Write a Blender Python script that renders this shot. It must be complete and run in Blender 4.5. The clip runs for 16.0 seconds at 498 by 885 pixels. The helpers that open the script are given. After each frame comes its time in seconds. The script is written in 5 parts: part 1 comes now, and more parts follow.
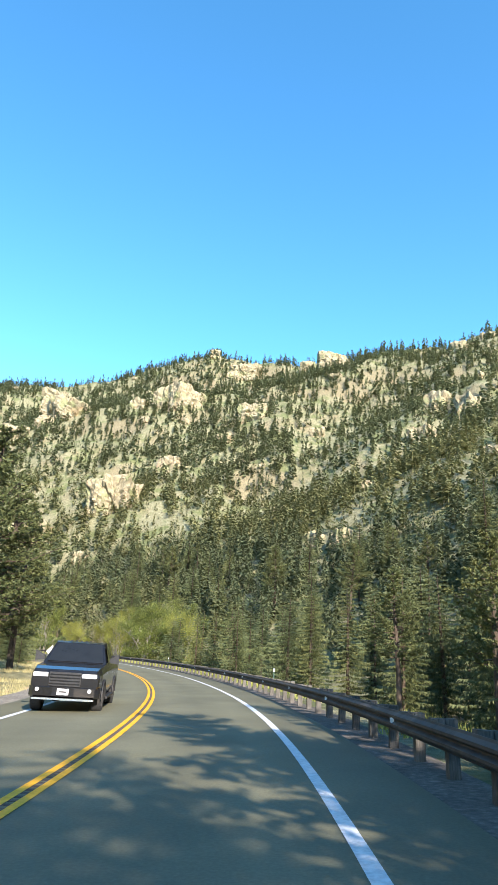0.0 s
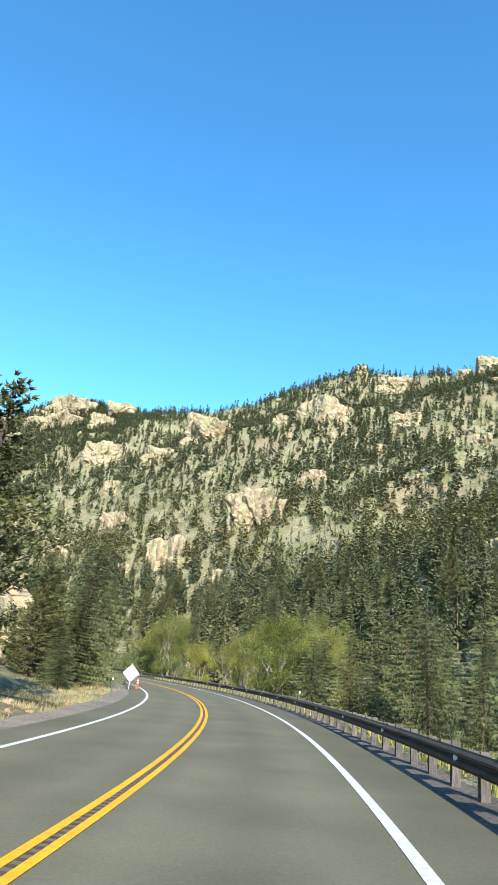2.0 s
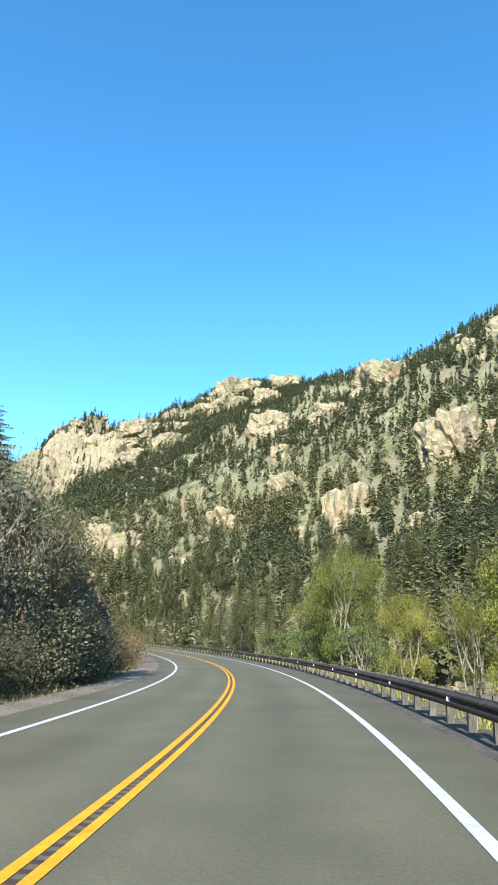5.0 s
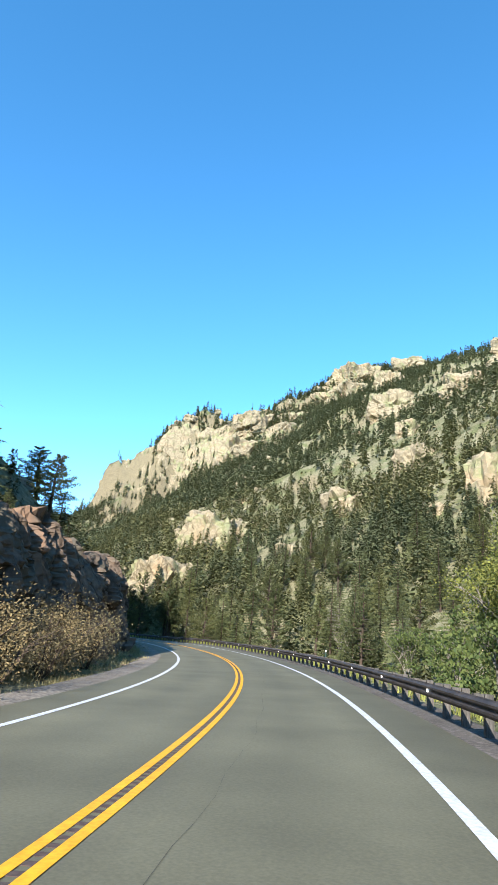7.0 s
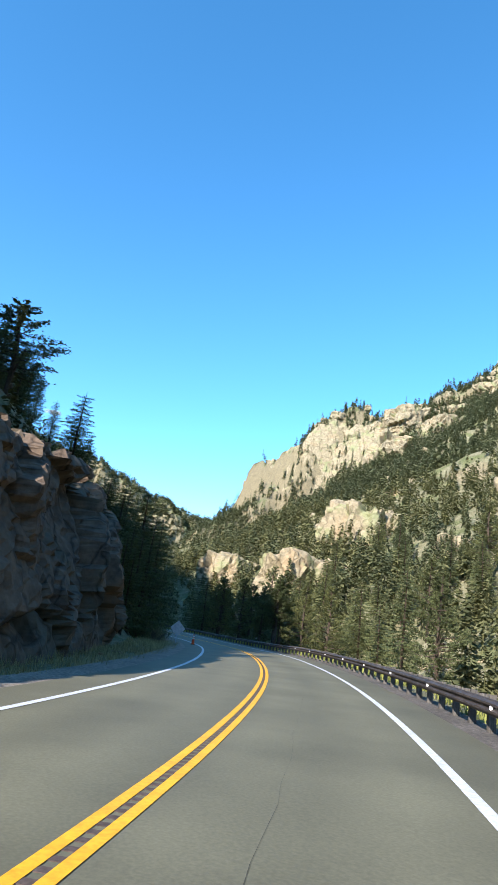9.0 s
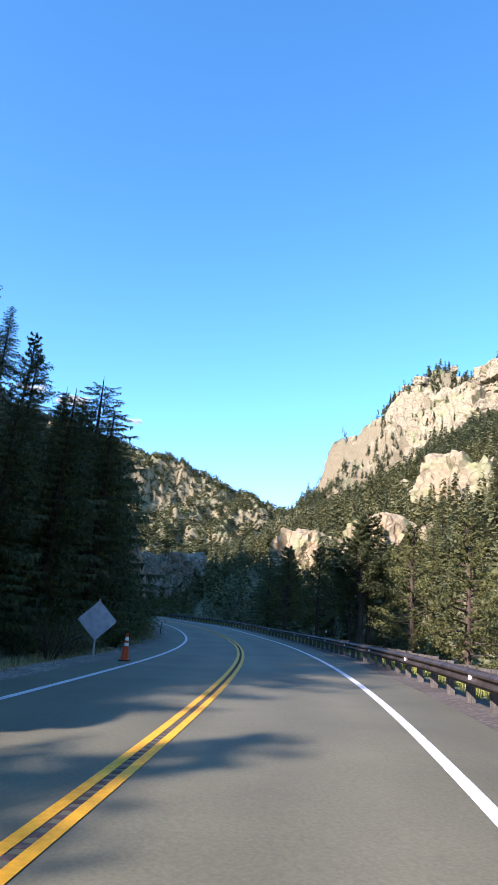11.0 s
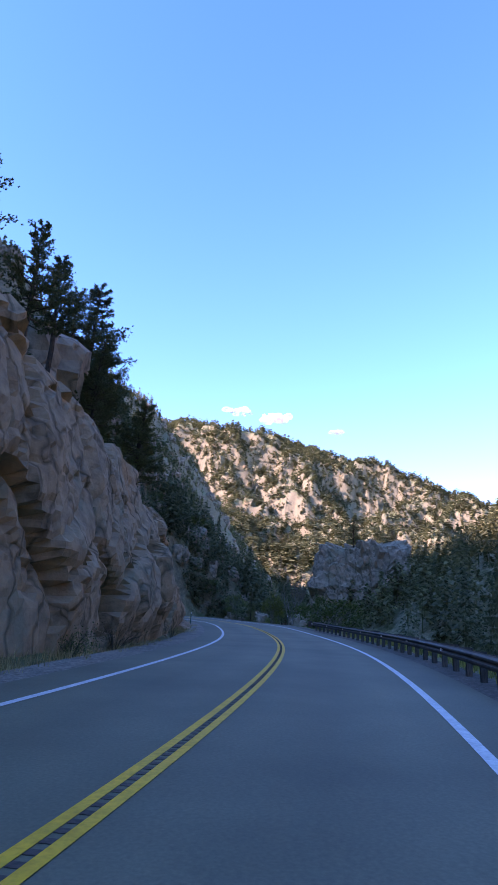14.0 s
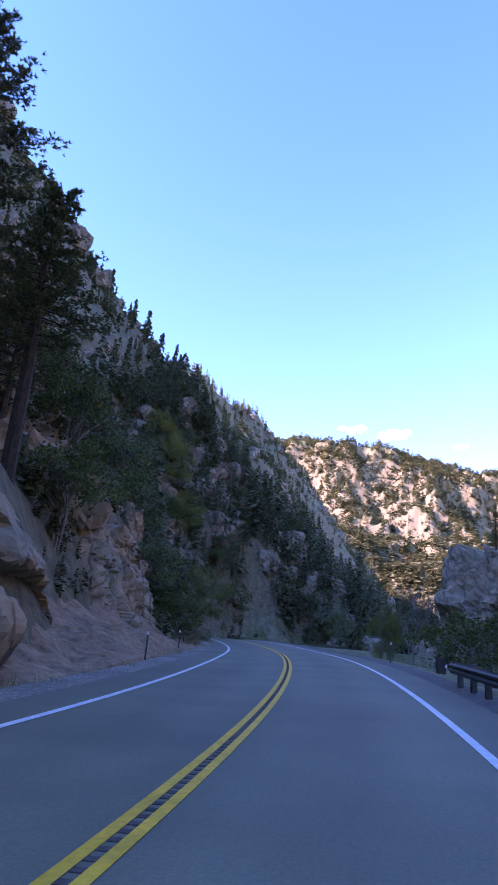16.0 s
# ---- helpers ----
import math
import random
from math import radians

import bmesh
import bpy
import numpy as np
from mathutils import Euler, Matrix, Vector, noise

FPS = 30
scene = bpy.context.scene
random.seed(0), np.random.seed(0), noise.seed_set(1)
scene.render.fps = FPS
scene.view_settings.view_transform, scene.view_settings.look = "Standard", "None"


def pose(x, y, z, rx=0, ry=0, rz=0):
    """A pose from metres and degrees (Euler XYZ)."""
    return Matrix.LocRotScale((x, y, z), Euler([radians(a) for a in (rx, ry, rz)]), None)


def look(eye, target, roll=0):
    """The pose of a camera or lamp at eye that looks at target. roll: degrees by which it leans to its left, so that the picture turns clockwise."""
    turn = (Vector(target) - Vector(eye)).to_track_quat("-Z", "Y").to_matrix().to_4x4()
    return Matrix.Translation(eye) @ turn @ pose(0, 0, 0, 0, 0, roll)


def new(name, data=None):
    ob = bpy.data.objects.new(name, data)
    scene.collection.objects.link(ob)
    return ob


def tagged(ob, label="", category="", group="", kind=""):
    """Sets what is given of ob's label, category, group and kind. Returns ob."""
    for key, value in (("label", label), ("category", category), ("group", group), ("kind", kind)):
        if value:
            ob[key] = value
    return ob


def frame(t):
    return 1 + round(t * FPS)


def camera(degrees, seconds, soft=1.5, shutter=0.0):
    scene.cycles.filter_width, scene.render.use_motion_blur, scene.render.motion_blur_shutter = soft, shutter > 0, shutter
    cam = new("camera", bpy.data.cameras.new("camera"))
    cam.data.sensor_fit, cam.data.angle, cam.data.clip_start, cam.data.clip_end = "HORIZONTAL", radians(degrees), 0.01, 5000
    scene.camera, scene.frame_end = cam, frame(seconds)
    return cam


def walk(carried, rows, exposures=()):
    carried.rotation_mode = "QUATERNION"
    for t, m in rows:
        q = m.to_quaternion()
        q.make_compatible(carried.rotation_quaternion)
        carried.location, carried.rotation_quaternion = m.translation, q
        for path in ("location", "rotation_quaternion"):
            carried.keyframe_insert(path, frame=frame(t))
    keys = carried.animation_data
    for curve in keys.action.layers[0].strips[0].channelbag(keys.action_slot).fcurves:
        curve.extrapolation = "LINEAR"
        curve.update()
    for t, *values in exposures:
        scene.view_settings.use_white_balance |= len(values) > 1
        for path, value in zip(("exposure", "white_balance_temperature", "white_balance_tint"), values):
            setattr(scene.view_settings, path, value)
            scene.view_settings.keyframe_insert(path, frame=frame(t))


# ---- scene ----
cam = camera(42.95, 16.0)
PATH = [
    (0, (0.0, -0.0, 1.677), (-0.01, 1.894, 2.318), 3.5),
    (0.5, (0.196, 7.451, 1.637), (0.103, 9.334, 2.304), 3.9),
    (1, (-0.034, 15.171, 1.58), (-0.246, 17.036, 2.269), 4.6),
    (1.5, (-0.73, 23.451, 1.503), (-1.078, 25.291, 2.206), 5.6),
    (2, (-1.846, 32.057, 1.424), (-2.32, 33.87, 2.123), 6.5),
    (2.5, (-3.263, 40.951, 1.375), (-3.846, 42.737, 2.058), 7.0),
    (3, (-5.115, 50.241, 1.353), (-5.787, 52.007, 2.01), 6.8),
    (3.2, (-6.021, 54.095, 1.346), (-6.718, 55.854, 1.994), 6.6),
    (5.3, (-21.921, 97.821, 1.338), (-22.97, 99.411, 1.948), 3.0),
    (5.5, (-23.78, 101.73, 1.339), (-24.865, 103.297, 1.945), 3.2),
    (6, (-28.966, 111.056, 1.328), (-30.133, 112.568, 1.92), 3.5),
    (6.5, (-34.396, 119.994, 1.318), (-35.627, 121.454, 1.913), 3.9),
    (7, (-40.156, 128.636, 1.322), (-41.457, 130.03, 1.928), 4.6),
    (7.5, (-46.366, 136.966, 1.342), (-47.751, 138.273, 1.952), 5.5),
    (8, (-52.827, 145.091, 1.386), (-54.294, 146.307, 1.995), 6.5),
    (8.5, (-59.875, 152.897, 1.463), (-61.418, 154.018, 2.066), 7.4),
    (9, (-67.156, 160.326, 1.557), (-68.767, 161.354, 2.147), 8.2),
    (9.2, (-70.151, 163.027, 1.594), (-71.783, 164.023, 2.179), 8.2),
    (11.3, (-103.008, 188.359, 2.101), (-104.768, 189.135, 2.649), 4.0),
    (11.5, (-106.462, 190.489, 2.138), (-108.234, 191.231, 2.697), 3.9),
    (12, (-115.622, 195.626, 2.167), (-117.425, 196.269, 2.746), 4.1),
    (12.5, (-125.231, 200.499, 2.156), (-127.068, 201.04, 2.736), 4.1),
    (13, (-135.11, 204.903, 2.175), (-136.982, 205.323, 2.74), 4.2),
    (13.5, (-145.098, 208.866, 2.228), (-146.999, 209.158, 2.774), 4.3),
    (14, (-154.905, 212.219, 2.327), (-156.822, 212.412, 2.864), 4.5),
    (14.5, (-164.406, 215.041, 2.491), (-166.329, 215.152, 3.03), 4.5),
    (15, (-173.521, 217.241, 2.644), (-175.442, 217.26, 3.199), 4.5),
    (15.5, (-182.59, 218.968, 2.752), (-184.504, 218.887, 3.326), 5.0),
    (16, (-191.799, 220.267, 2.834), (-193.706, 220.087, 3.41), 5.2),
]
EXPOSURES = [(0.0, 1.9, 6900, 14), (1.5, 1.66, 6650, 12), (9.2, 1.56, 6450, 16), (11.5, 1.8, 6450, 36), (12.5, 1.94, 6500, 46), (13.5, 2.02, 6550, 54), (16.0, 2.42, 6600, 74)]
walk(cam, [(t, look(eye, target, roll)) for t, eye, target, roll in PATH], EXPOSURES)

# ---- light ----
SUN_AZ = radians(201.5)      # to the left from +y
SUN_EL = radians(28)
world = bpy.data.worlds.new("sky")
scene.world = world
world.use_nodes = True
wn = world.node_tree.nodes
sky = wn.new("ShaderNodeTexSky")
sky.sky_type = "NISHITA"
sky.sun_disc = False
sky.sun_elevation = SUN_EL
sky.sun_rotation = -SUN_AZ
sky.altitude = 2000
sky.air_density = 1.0
sky.dust_density = 0.4
sky.ozone_density = 2.0
wn["Background"].inputs["Strength"].default_value = 0.15
tint = wn.new("ShaderNodeHueSaturation")
tint.inputs["Saturation"].default_value = 1.27
tint.inputs["Hue"].default_value = 0.49
world.node_tree.links.new(sky.outputs[0], tint.inputs["Color"])
world.node_tree.links.new(tint.outputs[0], wn["Background"].inputs["Color"])
sun = new("sun", bpy.data.lights.new("sun", "SUN"))
sun.data.energy = 3.6
sun.data.angle = radians(0.53)
sun.data.color = (1.0, 0.94, 0.85)
SUN_DIR = Vector((-math.sin(SUN_AZ) * math.cos(SUN_EL), math.cos(SUN_AZ) * math.cos(SUN_EL), math.sin(SUN_EL)))
sun.matrix_world = look(SUN_DIR * 50, (0, 0, 0))

# ---- materials ----
def shader(name, rough=0.9, metal=0.0, spec=0.3):
    m = bpy.data.materials.new(name)
    m.use_nodes = True
    p = m.node_tree.nodes["Principled BSDF"]
    p.inputs["Roughness"].default_value = rough
    p.inputs["Metallic"].default_value = metal
    p.inputs["Specular IOR Level"].default_value = spec
    return m, m.node_tree.nodes, m.node_tree.links, p


def ramp_of(n, stops):
    r = n.new("ShaderNodeValToRGB")
    els = r.color_ramp.elements
    while len(els) < len(stops):
        els.new(0.5)
    for e, (at, c) in zip(els, stops):
        e.position, e.color = at, (*c, 1)
    return r


def noise_of(n, l, scale, detail=6.0, rough=0.6, stretch=None):
    g = n.new("ShaderNodeNewGeometry")
    t = n.new("ShaderNodeTexNoise")
    t.inputs["Scale"].default_value = scale
    t.inputs["Detail"].default_value = detail
    t.inputs["Roughness"].default_value = rough
    if stretch:
        mp = n.new("ShaderNodeMapping")
        mp.inputs["Scale"].default_value = stretch
        l.new(g.outputs["Position"], mp.inputs["Vector"])
        l.new(mp.outputs[0], t.inputs["Vector"])
    else:
        l.new(g.outputs["Position"], t.inputs["Vector"])
    return t


def mixed(n, l, fac, a, b, kind="MIX"):
    x = n.new("ShaderNodeMix")
    x.data_type, x.blend_type = "RGBA", kind
    for sock, val in ((x.inputs[0], fac), (x.inputs[6], a), (x.inputs[7], b)):
        if isinstance(val, bpy.types.NodeSocket):
            l.new(val, sock)
        elif isinstance(val, (int, float)):
            sock.default_value = val
        else:
            sock.default_value = (*val, 1)
    return x.outputs[2]


def bumped(n, l, p, height, strength, distance):
    bp = n.new("ShaderNodeBump")
    bp.inputs["Strength"].default_value = strength
    bp.inputs["Distance"].default_value = distance
    l.new(height, bp.inputs["Height"])
    l.new(bp.outputs[0], p.inputs["Normal"])


def surface(name, stops, scale, rough=0.9, big=0.15, big_amount=0.5, bump=0.4, bump_d=0.02, metal=0.0, spec=0.3, random=0.0, island=False, stretch=None):
    """Grain at one scale, slow change at another, relief, and a shift of value from piece to piece."""
    m, n, l, p = shader(name, rough, metal, spec)
    t = noise_of(n, l, scale, stretch=stretch)
    col = ramp_of(n, stops)
    l.new(t.outputs[0], col.inputs[0])
    t2 = noise_of(n, l, scale * big, 3)
    r2 = ramp_of(n, [(0.3, (1 - big_amount,) * 3), (0.7, (1 + 0.3 * big_amount,) * 3)])
    l.new(t2.outputs[0], r2.inputs[0])
    c = mixed(n, l, 1.0, col.outputs[0], r2.outputs[0], "MULTIPLY")
    if random:
        if island:
            src = n.new("ShaderNodeNewGeometry").outputs["Random Per Island"]
        else:
            src = n.new("ShaderNodeObjectInfo").outputs["Random"]
        r3 = ramp_of(n, [(0.0, (1 - random, 1 - random * 0.9, 1 - random)), (1.0, (1 + random * 0.7, 1 + random * 0.6, 1 + random * 0.3))])
        l.new(src, r3.inputs[0])
        c = mixed(n, l, 1.0, c, r3.outputs[0], "MULTIPLY")
    l.new(c, p.inputs["Base Color"])
    if bump:
        bumped(n, l, p, t.outputs[0], bump, bump_d)
    return m


def rock_material(name, light, dark, stain, lichen, crack_scale, grain, bump_d, stain_at=0.56, crack=0.6):
    m, n, l, p = shader(name, 0.93, 0, 0.2)
    t = noise_of(n, l, grain, 8, 0.65)
    col = ramp_of(n, [(0.3, dark), (0.62, light)])
    l.new(t.outputs[0], col.inputs[0])
    ts = noise_of(n, l, grain * 0.16, 4)
    rs = ramp_of(n, [(stain_at, (0, 0, 0)), (stain_at + 0.1, (1, 1, 1))])
    l.new(ts.outputs[0], rs.inputs[0])
    c = mixed(n, l, rs.outputs[0], col.outputs[0], stain)
    tl = noise_of(n, l, grain * 0.23, 7)
    rl = ramp_of(n, [(0.52, (0, 0, 0)), (0.62, (0.8, 0.8, 0.8))])
    l.new(tl.outputs[0], rl.inputs[0])
    c = mixed(n, l, rl.outputs[0], c, lichen)
    g = n.new("ShaderNodeNewGeometry")
    mp = n.new("ShaderNodeMapping")
    mp.inputs["Scale"].default_value = (1, 1, 0.45)
    l.new(g.outputs["Position"], mp.inputs["Vector"])
    wob = n.new("ShaderNodeVectorMath")
    wob.operation = "ADD"
    l.new(mp.outputs[0], wob.inputs[0])
    tw = noise_of(n, l, crack_scale * 0.8, 3)
    sc = n.new("ShaderNodeVectorMath")
    sc.operation = "SCALE"
    sc.inputs["Scale"].default_value = 1.2 / crack_scale
    l.new(tw.outputs["Color"], sc.inputs[0])
    l.new(sc.outputs[0], wob.inputs[1])
    v = n.new("ShaderNodeTexVoronoi")
    v.feature = "DISTANCE_TO_EDGE"
    v.inputs["Scale"].default_value = crack_scale
    l.new(wob.outputs[0], v.inputs["Vector"])
    rc = ramp_of(n, [(0.0, (crack, crack, crack)), (0.06, (1, 1, 1))])
    l.new(v.outputs["Distance"], rc.inputs[0])
    c = mixed(n, l, 1.0, c, rc.outputs[0], "MULTIPLY")
    l.new(c, p.inputs["Base Color"])
    add = n.new("ShaderNodeMath")
    add.operation = "ADD"
    l.new(t.outputs[0], add.inputs[0])
    l.new(rc.outputs[0], add.inputs[1])
    bumped(n, l, p, add.outputs[0], 0.8, bump_d)
    return m


def ground_material():
    """Gravelly soil with dry grass and green tufts; bare granite shows where the land is steep."""
    m, n, l, p = shader("hillside_soil", 0.96, 0, 0.15)
    t = noise_of(n, l, 0.9, 9, 0.7)
    soil = ramp_of(n, [(0.3, (0.1, 0.1, 0.055)), (0.5, (0.2, 0.19, 0.11)), (0.7, (0.31, 0.29, 0.19))])
    l.new(t.outputs[0], soil.inputs[0])
    tg = noise_of(n, l, 0.11, 7, 0.65)
    rg = ramp_of(n, [(0.47, (0, 0, 0)), (0.58, (1, 1, 1))])
    l.new(tg.outputs[0], rg.inputs[0])
    green = ramp_of(n, [(0.3, (0.06, 0.075, 0.03)), (0.7, (0.19, 0.2, 0.09))])
    l.new(t.outputs[0], green.inputs[0])
    c = mixed(n, l, rg.outputs[0], soil.outputs[0], green.outputs[0])
    g = n.new("ShaderNodeNewGeometry")
    sep = n.new("ShaderNodeSeparateXYZ")
    l.new(g.outputs["Normal"], sep.inputs[0])
    tr = noise_of(n, l, 0.06, 6)
    add = n.new("ShaderNodeMath")
    add.operation = "MULTIPLY_ADD"
    add.inputs[1].default_value = 0.5
    l.new(tr.outputs[0], add.inputs[0])
    l.new(sep.outputs["Z"], add.inputs[2])
    rr = ramp_of(n, [(0.86, (1, 1, 1)), (0.98, (0, 0, 0))])
    l.new(add.outputs[0], rr.inputs[0])
    rock = ramp_of(n, [(0.3, (0.1, 0.088, 0.06)), (0.65, (0.275, 0.232, 0.135))])
    l.new(t.outputs[0], rock.inputs[0])
    c = mixed(n, l, rr.outputs[0], c, rock.outputs[0])
    l.new(c, p.inputs["Base Color"])
    bumped(n, l, p, t.outputs[0], 0.8, 0.6)
    return m


def leafy(name, dark, light, random=0.35, island=True, through_light=0.25):
    m, n, l, p = shader(name, 0.65, 0, 0.25)
    src = n.new("ShaderNodeNewGeometry").outputs["Random Per Island"] if island else n.new("ShaderNodeObjectInfo").outputs["Random"]
    r = ramp_of(n, [(0.0, dark), (1.0, light)])
    l.new(src, r.inputs[0])
    t = noise_of(n, l, 0.35, 3)
    r2 = ramp_of(n, [(0.3, (1 - random,) * 3), (0.7, (1 + random * 0.5,) * 3)])
    l.new(t.outputs[0], r2.inputs[0])
    oi = n.new("ShaderNodeObjectInfo")
    r3 = ramp_of(n, [(0.0, (0.8, 0.86, 0.9)), (1.0, (1.2, 1.1, 0.95))])
    l.new(oi.outputs["Random"], r3.inputs[0])
    c = mixed(n, l, 1.0, r.outputs[0], r2.outputs[0], "MULTIPLY")
    c = mixed(n, l, 1.0, c, r3.outputs[0], "MULTIPLY")
    l.new(c, p.inputs["Base Color"])
    if through_light:
        tr = n.new("ShaderNodeBsdfTranslucent")
        l.new(c, tr.inputs["Color"])
        mx = n.new("ShaderNodeMixShader")
        mx.inputs[0].default_value = through_light
        l.new(p.outputs[0], mx.inputs[1])
        l.new(tr.outputs[0], mx.inputs[2])
        l.new(mx.outputs[0], n["Material Output"].inputs["Surface"])
    return m


M_GROUND = ground_material()
M_ROCK = rock_material("pale_granite", (0.345, 0.292, 0.185), (0.205, 0.175, 0.112), (0.335, 0.258, 0.155), (0.23, 0.248, 0.12), 0.16, 0.6, 0.5)
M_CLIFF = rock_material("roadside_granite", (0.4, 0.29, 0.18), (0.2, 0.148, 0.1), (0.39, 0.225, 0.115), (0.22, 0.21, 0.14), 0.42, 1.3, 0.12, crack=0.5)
# roadside granite toned darker: the first wall's shade is put into its colour
M_SHADECLIFF = rock_material("shade_toned_granite", (0.2, 0.145, 0.1), (0.085, 0.064, 0.048), (0.25, 0.15, 0.088), (0.125, 0.112, 0.08), 0.42, 1.3, 0.12, crack=0.5)
M_DIRT = surface("red_dirt", [(0.3, (0.2, 0.11, 0.06)), (0.5, (0.32, 0.19, 0.11)), (0.72, (0.42, 0.28, 0.18))], 3.5, 0.96, 0.12, 0.35, 0.7, 0.06)
M_GREYROCK = rock_material("grey_granite", (0.36, 0.295, 0.21), (0.18, 0.145, 0.105), (0.33, 0.235, 0.155), (0.22, 0.205, 0.135), 0.3, 0.9, 0.2)
M_FARROCK = rock_material("far_granite", (0.21, 0.19, 0.112), (0.115, 0.106, 0.068), (0.25, 0.17, 0.09), (0.115, 0.135, 0.064), 0.09, 0.2, 2.0)
M_ASPHALT = surface("asphalt", [(0.3, (0.118, 0.111, 0.068)), (0.5, (0.142, 0.134, 0.082)), (0.72, (0.172, 0.162, 0.1))], 26, 0.7, 0.012, 0.25, 0.15, 0.006, spec=0.3)


def asphalt_wear(m):
    """Paler wheel tracks, a darker middle along each lane and darker outer edges."""
    n, l = m.node_tree.nodes, m.node_tree.links
    p = n["Principled BSDF"]
    base = p.inputs["Base Color"].links[0].from_socket
    at = n.new("ShaderNodeAttribute")
    at.attribute_name = "across"
    wob = noise_of(n, l, 0.25, 3)
    add = n.new("ShaderNodeMath")
    add.operation = "MULTIPLY_ADD"
    add.inputs[1].default_value = 0.05
    l.new(wob.outputs[0], add.inputs[0])
    l.new(at.outputs["Fac"], add.inputs[2])
    k = [(0.0, 0.88), (0.13, 0.97), (0.2, 1.1), (0.3, 0.93), (0.41, 1.1), (0.5, 0.9), (0.57, 1.08), (0.68, 0.9), (0.78, 1.08), (0.86, 0.95), (0.93, 0.82)]
    r = ramp_of(n, [(a + 0.02, (b, b, b)) for a, b in k])
    l.new(add.outputs[0], r.inputs[0])
    l.new(mixed(n, l, 1.0, base, r.outputs[0], "MULTIPLY"), p.inputs["Base Color"])


asphalt_wear(M_ASPHALT)
M_PATCH = surface("asphalt_seam", [(0.3, (0.022, 0.022, 0.023)), (0.7, (0.045, 0.045, 0.046))], 18, 0.8, 0.1, 0.4, 0.3, 0.004)
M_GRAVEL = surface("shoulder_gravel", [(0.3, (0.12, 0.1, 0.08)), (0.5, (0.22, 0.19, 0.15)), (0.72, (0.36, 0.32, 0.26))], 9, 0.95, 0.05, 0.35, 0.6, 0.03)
M_DARKGRAVEL = surface("dark_gravel", [(0.3, (0.065, 0.057, 0.048)), (0.5, (0.11, 0.096, 0.08)), (0.72, (0.2, 0.175, 0.15))], 9, 0.95, 0.05, 0.35, 0.6, 0.03)
M_YELLOW = surface("yellow_paint", [(0.3, (0.72, 0.325, 0.01)), (0.6, (0.9, 0.435, 0.015))], 14, 0.6, 0.2, 0.2, 0.3, 0.003)
M_WHITE = surface("white_paint", [(0.3, (0.46, 0.47, 0.47)), (0.6, (0.66, 0.67, 0.67))], 14, 0.6, 0.2, 0.15, 0.3, 0.003)
M_RUST = surface("weathered_steel", [(0.3, (0.045, 0.036, 0.032)), (0.55, (0.085, 0.068, 0.06)), (0.75, (0.12, 0.095, 0.08))], 4, 0.6, 0.3, 0.4, 0.2, 0.003, metal=0.35, spec=0.4, random=0.18)
M_POST = surface("weathered_timber", [(0.3, (0.06, 0.055, 0.05)), (0.6, (0.13, 0.12, 0.11)), (0.75, (0.2, 0.185, 0.165))], 7, 0.85, 0.3, 0.3, 0.5, 0.004, random=0.22, stretch=(6, 6, 0.7))
M_REFLECT = surface("reflector_white", [(0.3, (0.75, 0.75, 0.75)), (0.6, (0.85, 0.85, 0.85))], 20, 0.3, 0.2, 0.1, 0, spec=0.7)
M_BARK = surface("pine_bark", [(0.3, (0.035, 0.028, 0.022)), (0.6, (0.11, 0.08, 0.06))], 9, 0.95, 0.2, 0.3, 0.7, 0.03, random=0.15, stretch=(2, 2, 0.4))
M_PALEBARK = surface("pale_bark", [(0.3, (0.13, 0.115, 0.09)), (0.6, (0.3, 0.275, 0.23))], 7, 0.9, 0.2, 0.35, 0.5, 0.02, random=0.15, stretch=(2, 2, 0.5))
M_NEEDLE = leafy("spruce_needles", (0.06, 0.08, 0.035), (0.17, 0.19, 0.08), through_light=0.25)
M_PINE = leafy("pine_needles", (0.065, 0.085, 0.035), (0.18, 0.2, 0.082), through_light=0.25)
M_FOREST = leafy("forest_needles", (0.09, 0.108, 0.052), (0.23, 0.24, 0.115), through_light=0.4)
M_SCRUB = leafy("scrub_leaves", (0.05, 0.065, 0.025), (0.17, 0.17, 0.075), through_light=0.0)
M_LEAF = leafy("cottonwood_leaves", (0.082, 0.11, 0.026), (0.28, 0.295, 0.07), random=0.5, through_light=0.35)
M_GREENLEAF = leafy("willow_leaves", (0.05, 0.085, 0.025), (0.16, 0.2, 0.06), through_light=0.3)
M_GREYLEAF = leafy("grey_green_leaves", (0.09, 0.105, 0.06), (0.27, 0.28, 0.18), through_light=0.25)
M_DRYLEAF = leafy("autumn_shrub_leaves", (0.12, 0.095, 0.05), (0.36, 0.29, 0.15), through_light=0.25)
M_GRASS = leafy("dry_grass", (0.2, 0.185, 0.09), (0.46, 0.43, 0.25), through_light=0.25)
M_GREENGRASS = leafy("creek_grass_blades", (0.16, 0.19, 0.05), (0.4, 0.42, 0.13), through_light=0.3)
M_RUMBLE = surface("milled_rumble", [(0.3, (0.05, 0.036, 0.03)), (0.7, (0.12, 0.085, 0.07))], 18, 0.8, 0.1, 0.3, 0.3, 0.004)
M_BLACK = surface("black_car_paint", [(0.3, (0.008, 0.008, 0.009)), (0.6, (0.014, 0.014, 0.015))], 3, 0.09, 0.2, 0.2, 0, spec=0.5)
M_TRIM = surface("dark_plastic", [(0.3, (0.015, 0.015, 0.016)), (0.6, (0.03, 0.03, 0.031))], 12, 0.55, 0.2, 0.2, 0.1, 0.002)
